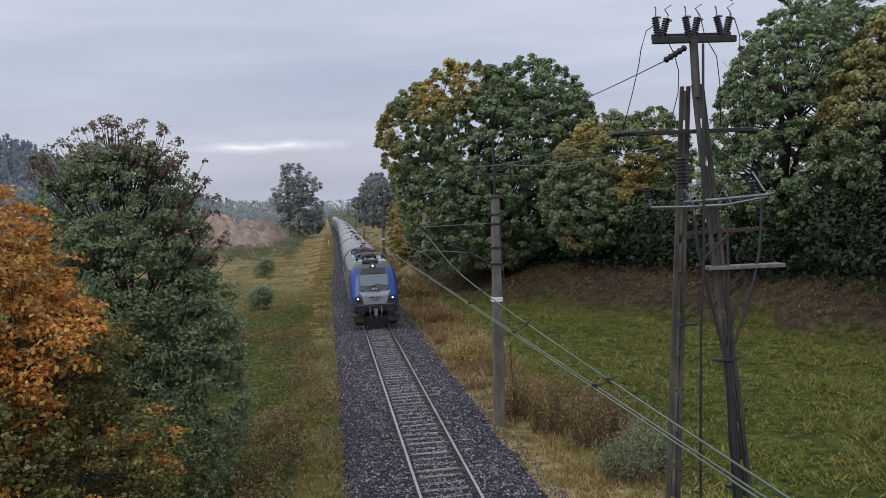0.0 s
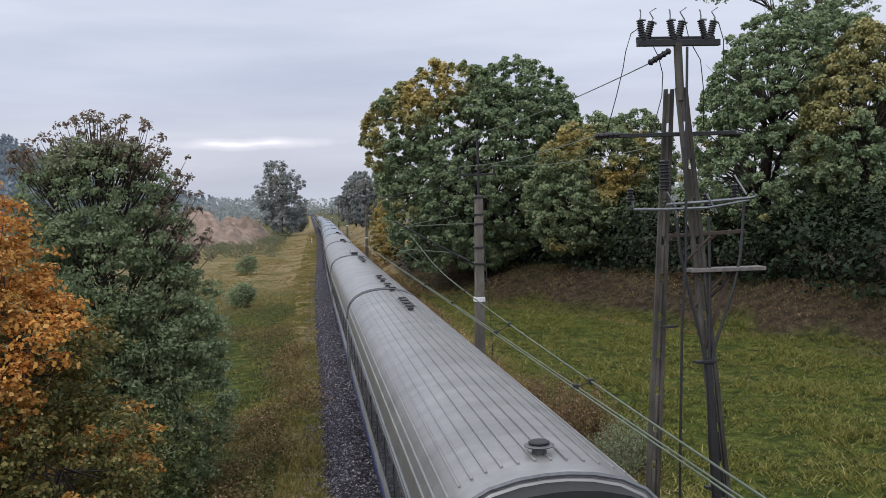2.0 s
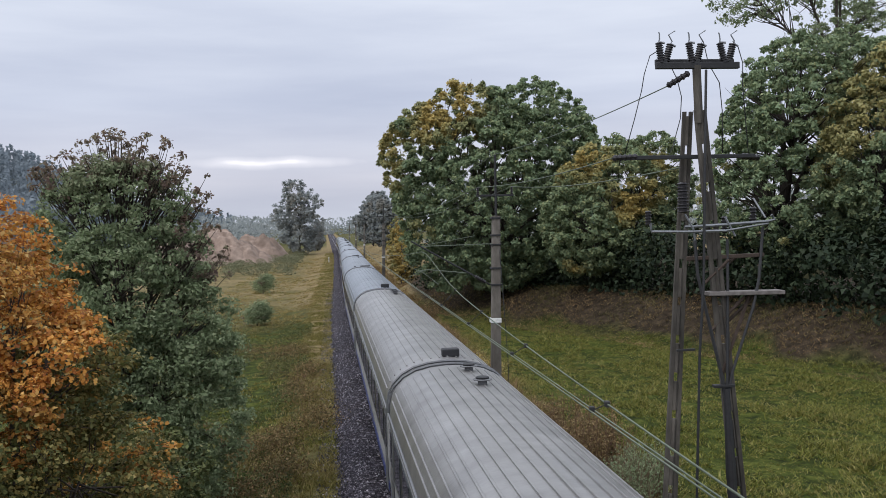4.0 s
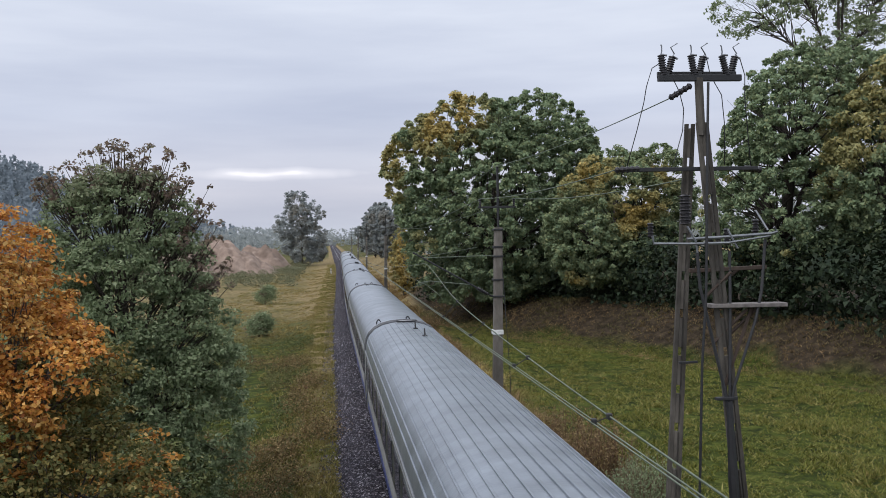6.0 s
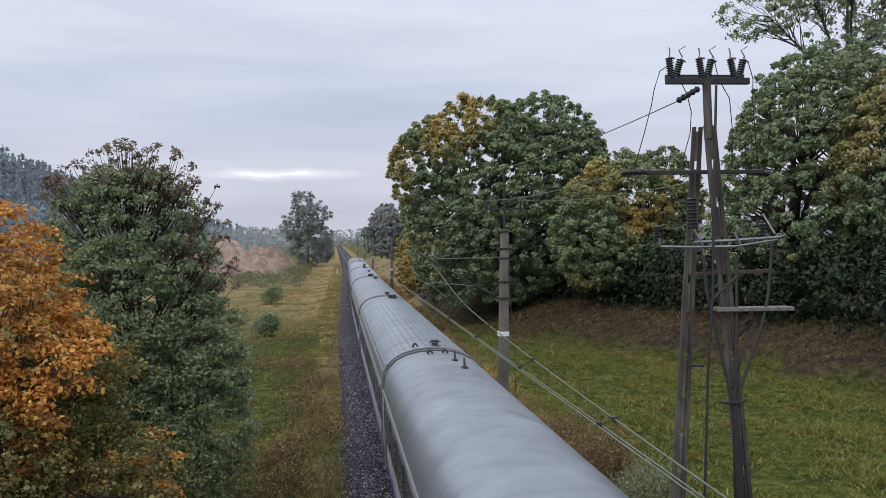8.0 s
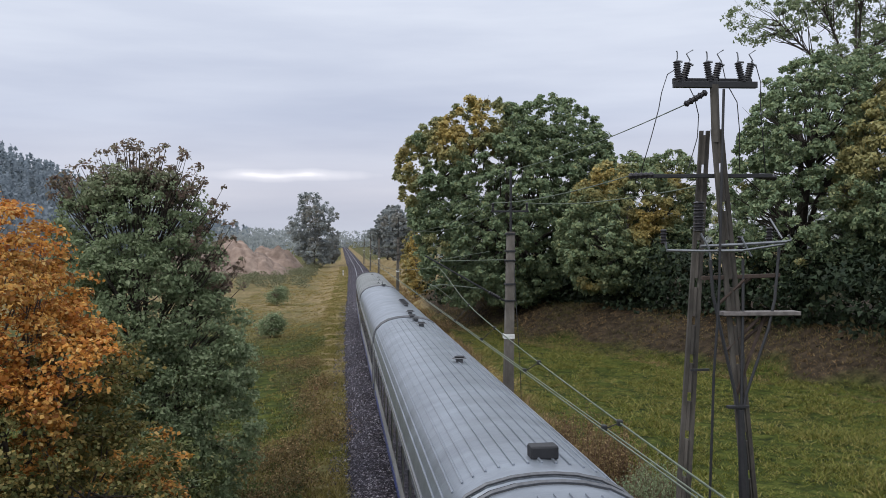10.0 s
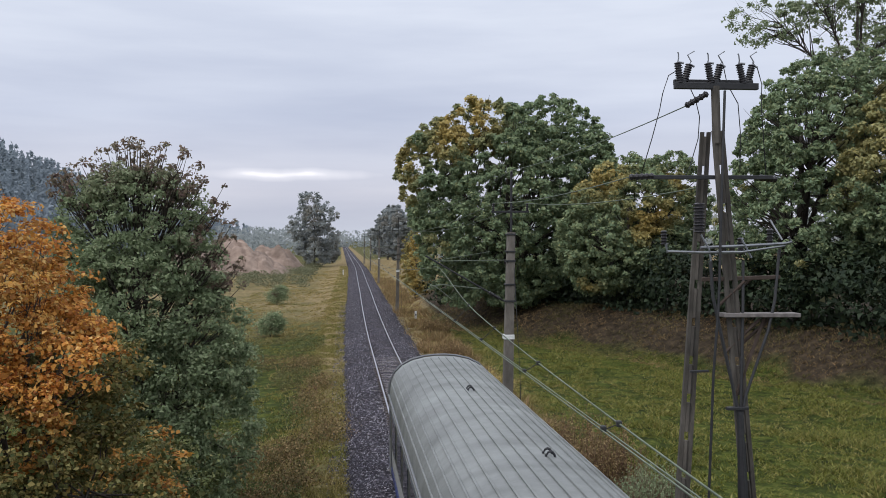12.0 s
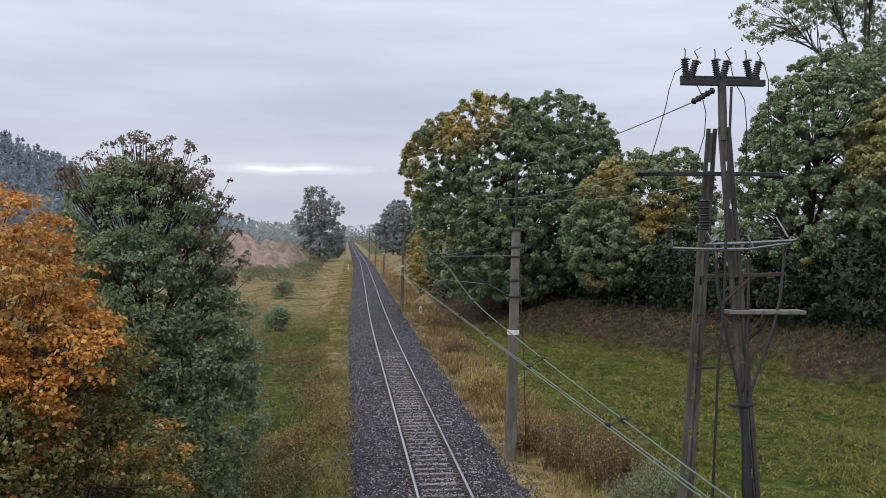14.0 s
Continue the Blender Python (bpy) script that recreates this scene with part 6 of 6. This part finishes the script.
    for x in (0.18, 0.28, 0.55):
        b = bmesh.new()
        tube(b, [(x, 7.9, Z + 0.03), (x + 0.04, 9.5, Z + 0.05), (x - 0.03, 11.0, Z + 0.04), (x + 0.05, 12.4, Z + 0.05)], 0.022, 5)
        part("roof_cable", b, T["loco_black"], root)
    for x, y in ((-0.8, 12.2), (-0.95, 13.9), (0.9, 13.8), (-0.8, 7.9), (0.85, 12.6)):
        b = bmesh.new()
        tube(b, [(x - 0.09, y, Z - 0.02), (x - 0.05, y, Z + 0.12), (x + 0.05, y, Z + 0.12), (x + 0.09, y, Z - 0.02)], 0.025, 6)
        part("lifting_eye", b, T["zinc"], root)

    # dense dark gear between the pantographs: housings, posts with bars between them
    g = np.random.default_rng(23)
    for k in range(14):
        x, y = float(g.uniform(-0.92, 0.92)), float(g.uniform(8.4, L - 2.8))
        w, l, h = (float(v) for v in g.uniform((0.08, 0.10, 0.06), (0.22, 0.30, 0.16)))
        roof_box("roof_unit", x, y, w, l, h, ("loco_black", "loco_dark", "red_dark")[k % 3], "", 0.02)
    for k in range(7):
        x, y = float(g.uniform(-0.85, 0.85)), float(g.uniform(9.0, L - 4.0))
        x2, y2 = float(np.clip(x + g.normal() * 0.5, -0.95, 0.95)), y + float(g.uniform(0.5, 1.8))
        b = bmesh.new()
        tube(b, [(x, y, Z), (x, y, Z + 0.26), ((x + x2) / 2, (y + y2) / 2, Z + 0.30), (x2, y2, Z + 0.26), (x2, y2, Z)], 0.028, 6)
        part("busbar", b, T["loco_black"], root)

    def pantograph(y0, up, way):
        """Single-arm pantograph on a frame with four insulators; way: side to which the knee points."""
        b = bmesh.new()
        for x in (-0.42, 0.42):
            tube(b, [(x, y0 - 0.7, Z + 0.30), (x, y0 + 0.7, Z + 0.30)], 0.035, 6)
        for y in (-0.65, 0.0, 0.65):
            tube(b, [(-0.42, y0 + y, Z + 0.30), (0.42, y0 + y, Z + 0.30)], 0.035, 6)
        p = part("pantograph", b, T["red_dark"], root, "dark red pantograph")
        for x in (-0.42, 0.42):
            for y in (-0.65, 0.65):
                i = bmesh.new()
                insulator(i, pose(x, y0 + y, Z), 0.28, 0.08, 4)
                part("insulator", i, T["loco_black"], p)
        knee = Vector((0, y0 + way * (0.95 if up else 1.4), Z + (0.75 if up else 0.42)))
        head = Vector((0, y0 - way * 1.3, 5.40)) if up else Vector((0, y0 - way * 2.0, Z + 0.50))
        foot = Vector((0, y0 - way * 0.5, Z + 0.32))
        i = bmesh.new()
        tube(i, [foot + Vector((-0.14, 0, 0)), knee + Vector((-0.05, 0, 0))], 0.05, 6)
        tube(i, [foot + Vector((0.14, 0, 0)), knee + Vector((0.05, 0, 0))], 0.05, 6)
        part("lower_arm", i, T["red"] if not up else T["red_dark"], p, "red tubular arm")
        i = bmesh.new()
        for s in (-1, 1):
            tube(i, [knee + Vector((s * 0.06, 0, 0)), head + Vector((s * (0.42 if up else 0.22), 0, -0.05))], 0.025 if up else 0.04, 6)
        tube(i, [knee + Vector((-0.3, 0, 0)), knee + Vector((0.3, 0, 0))], 0.03, 6)
        part("upper_arm", i, T["red"] if not up else T["zinc"], p)
        for q in ((-0.14, 0.14) if up else (-0.35, 0.35)):
            i = bmesh.new()
            c = head + Vector((0, q, 0.03))
            tube(i, [c + Vector(v) for v in ((-0.95, 0, -0.28), (-0.90, 0, -0.12), (-0.76, 0, -0.02), (-0.5, 0, 0.0), (0.5, 0, 0.0), (0.76, 0, -0.02), (0.90, 0, -0.12), (0.95, 0, -0.28))], 0.024, 6)
            part("collector_strip", i, T["loco_black"] if up else T["zinc"], p)
        return p
    pantograph(6.1, False, 1)
    pantograph(14.3, True, 1)
    for y in (4.6, L - 4.6):
        bogie(root, y)
    b = bmesh.new()
    box(b, (0, L / 2, 0.75), (2.5, 5.0, 0.6), 0.06)
    part("underframe", b, T["under"], root)
    return root


def metal_roof(name, color, dirt, rough=0.36):
    """Painted sheet roof: dents, fine cross wrinkles, dirt streaks."""
    m = material(name, [(0.25, [c * 0.8 for c in color]), (0.6, color), (0.85, [min(1, c * 1.15) for c in color])], scale=3.0, rough=rough, metal=0.5, bump=0, stains=(0.5 + dirt * 0.5, 1.0), stain_scale=0.9, stretch=(0.7, 1.0, 1))
    t = m.node_tree
    b = t.nodes["Principled BSDF"]
    co = t.nodes.new("ShaderNodeTexCoord")
    mp = t.nodes.new("ShaderNodeMapping")
    mp.inputs["Scale"].default_value = (1.0, 1.8, 1.0)
    mp.inputs["Rotation"].default_value = (0, 0, 0.25)
    t.links.new(co.outputs["Object"], mp.inputs[0])
    big = node(t, "ShaderNodeTexNoise", Scale=1.3, Detail=2.0)
    fine = node(t, "ShaderNodeTexNoise", Scale=4.2, Detail=3.0, Distortion=1.6)
    t.links.new(co.outputs["Object"], big.inputs["Vector"])
    t.links.new(mp.outputs[0], fine.inputs["Vector"])
    b1 = node(t, "ShaderNodeBump", Strength=0.05, Distance=0.05)
    b2 = node(t, "ShaderNodeBump", Strength=0.2, Distance=0.02)
    t.links.new(big.outputs["Fac"], b1.inputs["Height"])
    t.links.new(fine.outputs["Fac"], b2.inputs["Height"])
    t.links.new(b1.outputs[0], b2.inputs["Normal"])
    t.links.new(b2.outputs[0], b.inputs["Normal"])
    rr = ramp(t, [(0.3, (rough * 0.9,) * 3), (0.7, (rough * 1.2,) * 3)])
    t.links.new(big.outputs["Fac"], rr.inputs[0])
    t.links.new(rr.outputs[0], b.inputs["Roughness"])
    return m


def glass_material(name="dark_tinted_glass", color=(0.02, 0.024, 0.027)):
    m = bpy.data.materials.new(name)
    m.use_nodes = True
    b = m.node_tree.nodes["Principled BSDF"]
    b.inputs["Base Color"].default_value = (*color, 1)
    b.inputs["Roughness"].default_value = 0.06
    b.inputs["Specular IOR Level"].default_value = 0.8
    return m


T = {
    "side": plain("grey_white_coach_paint", (0.45, 0.45, 0.46), 0.4),
    "side_dark": plain("dark_grey_paint", (0.16, 0.165, 0.175), 0.45),
    "band": plain("window_band_dark_blue_grey", (0.05, 0.06, 0.075), 0.3),
    "blue": plain("blue_stripe_paint", (0.02, 0.04, 0.20), 0.35),
    "under": plain("dirty_underframe", (0.035, 0.031, 0.028), 0.85),
    "rubber": plain("black_rubber", (0.025, 0.025, 0.025), 0.8),
    "glass": glass_material(),
    # Reflected sky is put into the windscreen's bluish-grey base colour.
    "screen": glass_material("sky_grey_glass", (0.085, 0.115, 0.135)),
    "roof_warm": metal_roof("warm_silver_roof", (0.32, 0.312, 0.305), 0.6),
    "roof_blue": metal_roof("blue_silver_roof", (0.285, 0.315, 0.355), 0.55),
    "roof_dirty": metal_roof("dirty_grey_roof", (0.29, 0.30, 0.29), 0.45, 0.6),
    "vent_disc": plain("grey_vent_paint", (0.13, 0.13, 0.135), 0.5),
    "loco_silver": plain("loco_silver_nose", (0.27, 0.285, 0.33), 0.35),
    "vent": plain("dark_vent_paint", (0.022, 0.022, 0.025), 0.6),
    "zinc": M["zinc"],
    "loco_grey": plain("loco_grey_paint", (0.15, 0.155, 0.175), 0.3),
    "loco_white": plain("loco_white_paint", (0.38, 0.38, 0.395), 0.38),
    "loco_blue": plain("loco_blue_paint", (0.003, 0.036, 0.25), 0.3),
    "loco_dark": plain("loco_dark_grey", (0.052, 0.054, 0.062), 0.4),
    "loco_black": plain("loco_black_parts", (0.012, 0.012, 0.015), 0.5),
    "red": plain("signal_red_paint", (0.17, 0.016, 0.026), 0.45),
    "red_dark": plain("dark_red_insulator", (0.07, 0.024, 0.026), 0.5),
    "lamp": lit("white_lamp", (1.0, 0.97, 0.92), 1.6),
    "lamp_warm": lit("warm_lamp", (1.0, 0.82, 0.5), 0.9),
}


def row_of_vents(y0, n, step, x=0.45):
    return [(x, y0 + k * step, "mushroom") for k in range(n)]


def build_train():
    """The locomotive and thirteen coaches in their order."""
    R = COACH
    warm = [(True, "roof_warm", [(0.05, 1.2, "mushroom")] + row_of_vents(18.9, 4, 0.85, 0.24) + [(0.27, R - 0.9, "mushroom")]),
            (False, "roof_warm", [(0.25, 0.9, "mushroom"), (0.25, 3.4, "mushroom"), (0.25, 5.3, "mushroom")] + row_of_vents(18.8, 4, 1.2, 0.3)),
            (True, "roof_warm", [(0.2, 0.7, "box"), (0.0, 3.0, "aerial"), (0.3, R - 1.2, "mushroom"), (0.3, R - 3.0, "mushroom")])]
    cool = {4: (True, "roof_warm", row_of_vents(R - 3.5, 3, 0.6) + [(0.2, 1.1, "box")]),
            5: (True, "roof_blue", [(0.25, 1.2, "box")]),
            6: (True, "roof_blue", [(0.25, 1.0, "hatch"), (-0.55, 0.9, "loop"), (0.12, R - 0.75, "hatch"), (0.22, R - 3.2, "aerial"), (0.30, R - 5.6, "aerial")]),
            7: (False, "roof_blue", [(-0.85, 0.8, "loop"), (0.30, 0.8, "loop"), (-0.2, R - 1.5, "loop"), (0.35, R - 1.3, "loop")]),
            8: (False, "roof_blue", [(-0.25, 0.7, "loop"), (0.20, 0.7, "loop"), (-0.8, 2.2, "loop"), (-0.15, R - 1.0, "loop"), (0.28, R - 0.9, "loop"), (0.36, R - 2.4, "aerial"), (0.42, R - 3.8, "aerial")]),
            9: (True, "roof_blue", [(0.2, 1.0, "mushroom"), (0.3, R - 2.0, "box"), (-0.4, 0.9, "loop")]),
            10: (True, "roof_blue", [(0.2, 1.0, "mushroom")] + row_of_vents(R - 4, 3, 0.8)),
            11: (True, "roof_blue", [(0.2, 1.2, "box"), (0.35, 12.0, "mushroom"), (0.22, R - 4.3, "mushroom"), (0.18, R - 2.2, "mushroom"), (0.15, R - 0.7, "mushroom")]),
            12: (False, "roof_blue", [(0.25, 1.6, "mushroom")] + row_of_vents(6.4, 5, 0.75, 0.4) + [(0.2, R - 1.0, "mushroom")]),
            13: (True, "roof_dirty", [(0.2, 1.3, "aerial"), (0.0, 3.3, "loop"), (0.25, 8.2, "loop"), (0.35, 14.0, "loop"), (0.0, 20.0, "loop")])}
    made = [loco()]
    words = {"roof_warm": "pale silver", "roof_blue": "blue-grey", "roof_dirty": "dirty grey"}
    for k in range(1, 14):
        ribbed, mat, fit = warm[k - 1] if k <= 3 else cool[k]
        c = coach("passenger_coach", ribbed, mat, fit, "passenger coach with a %s %s roof and dark windows" % ("ribbed" if ribbed else "smooth", words[mat]), LENGTHS[k - 1])
        if k == 13:
            coach_ends(c, LENGTHS[-1] - 0.2)
        made.append(c)
    return made


TRAIN = build_train()


# ---------- sleepers and loose stones ----------
def build_sleepers():
    track = bpy.data.objects["railway_track"]
    bm = bmesh.new()
    prof = [(-1.3, -0.135), (-0.9, -0.128), (-0.62, -0.138), (-0.3, -0.142), (0.3, -0.142), (0.62, -0.138), (0.9, -0.128), (1.3, -0.135)]
    rows = []
    for dy, dz in ((-0.135, -0.16), (-0.085, 0.0), (0.085, 0.0), (0.135, -0.16)):
        rows.append([bm.verts.new((x, dy, z + dz)) for x, z in prof])
    for a, b in zip(rows, rows[1:]):
        for k in range(len(prof) - 1):
            bm.faces.new((a[k], a[k + 1], b[k + 1], b[k]))
    for k in (0, -1):
        bm.faces.new([r[k] for r in rows])
    bmesh.ops.recalc_face_normals(bm, faces=bm.faces)
    first = part("sleeper", bm, M["sleeper"], track)
    g = np.random.default_rng(9)
    for k in range(110):
        y = 14.0 + 0.6 * k
        ob = first if k == 0 else new("sleeper", first.data)
        ob.parent = track
        ob.matrix_basis = pose(float(track_x(y)) + g.normal() * 0.01, y + g.normal() * 0.012, g.normal() * 0.006 - 0.012 * float(smooth(46, 62, y)), 0, g.normal() * 0.3, g.normal() * 0.4)
    clip_bm = bmesh.new()
    box(clip_bm, (0, 0, -0.12), (0.12, 0.10, 0.05), 0.012)
    clip = part("rail_clip", clip_bm, M["rail_side"], track)
    first_clip = True
    for k in range(60):
        y = 18.0 + 0.6 * k - 0.4
        for o in (-0.85, -0.655, 0.655, 0.85):
            ob = clip if first_clip else new("rail_clip", clip.data)
            first_clip = False
            ob.parent = track
            ob.matrix_basis = pose(float(track_x(y)) + o, y, 0)


def build_stones():
    """Loose angular stones over the bed, with a spill onto the verge."""
    g = np.random.default_rng(31)
    n = 34000
    y = 17 + 95 * g.random(n) ** 1.9
    o = np.where(g.random(n) < 0.25, g.uniform(-0.62, 0.62, n), np.sign(g.normal(size=n)) * (0.9 + 2.35 * g.random(n) ** 1.15))
    x = track_x(y) + o
    z = np.interp(np.abs(o), [0, 0.66, 0.8, 1.0, 1.75, 2.35, 2.85], [-0.155, -0.155, -0.15, -0.12, -0.13, -0.42, -0.66])
    z = np.where(np.abs(o) > 2.5, np.maximum(z, ground_z(x, y)), z)
    base = np.array([(1, 0, 0), (-0.5, 0.87, 0), (-0.5, -0.87, 0), (0.1, 0.1, 0.9), (0, 0, -0.7)], float)
    tri = np.array([(0, 1, 3), (1, 2, 3), (2, 0, 3), (1, 0, 4), (2, 1, 4), (0, 2, 4)])
    s = g.uniform(0.022, 0.05, n)
    P = base[None] * s[:, None, None] * g.uniform(0.6, 1.3, (n, 5, 3))
    a = g.random(n) * 6.28
    ca, sa = np.cos(a)[:, None], np.sin(a)[:, None]
    V = np.stack([P[..., 0] * ca - P[..., 1] * sa + x[:, None], P[..., 0] * sa + P[..., 1] * ca + y[:, None], P[..., 2] + z[:, None] + 0.012], -1).reshape(-1, 3)
    F = (tri[None] + (np.arange(n) * 5)[:, None, None]).reshape(-1, 3)
    m = bpy.data.materials.new("ballast_stones")
    m.use_nodes = True
    t = m.node_tree
    geo = t.nodes.new("ShaderNodeNewGeometry")
    c = ramp(t, [(0.0, (0.012, 0.011, 0.014)), (0.45, (0.055, 0.050, 0.062)), (0.8, (0.17, 0.16, 0.185)), (1.0, (0.42, 0.40, 0.44))])
    t.links.new(geo.outputs["Random Per Island"], c.inputs[0])
    t.links.new(c.outputs[0], t.nodes["Principled BSDF"].inputs["Base Color"])
    t.nodes["Principled BSDF"].inputs["Roughness"].default_value = 0.75
    tagged(mesh_ob("ballast_stones", V, F, m), "loose dark grey crushed stones of the track bed", "stones", kind="stuff")


build_sleepers()
build_stones()


def marker_posts():
    for x, y, h in ((7.35, 91, 0.9), (0.5, 205, 1.2)):
        z = float(ground_z(x, y))
        root = empty("marker_post", pose(x, y, z), "short white distance post beside the track", "marker post", "posts beside the track")
        bm = bmesh.new()
        box(bm, (0, 0, h / 2 - 0.1), (0.22, 0.14, h + 0.2), 0.03)
        part("post", bm, M["white"], root)
        bm = bmesh.new()
        box(bm, (0, -0.072, h * 0.6), (0.12, 0.012, 0.16), 0.0)
        part("dark_bar", bm, M["iron"], root)


marker_posts()


# ---------- motion ----------
def motions():
    """The train runs towards and under the bridge at a steady speed."""
    for k, thing in enumerate(TRAIN):
        lead = 0.0 if k == 0 else LOCO + sum(LENGTHS[:k - 1])
        span = LOCO if k == 0 else LENGTHS[k - 1]
        rows = []
        for i in range(57):
            t = i * 0.25
            y = FRONT - SPEED * t + lead
            xa, xb = float(track_x(y + span * 0.15)), float(track_x(y + span * 0.85))
            turn = math.atan2(xa - xb, span * 0.7)
            x0 = xa + (xa - xb) / (span * 0.7) * span * 0.15
            rows.append((t, Matrix.Translation((x0, y, 0)) @ Matrix.Rotation(turn, 4, "Z")))
        walk(thing, rows)


motions()
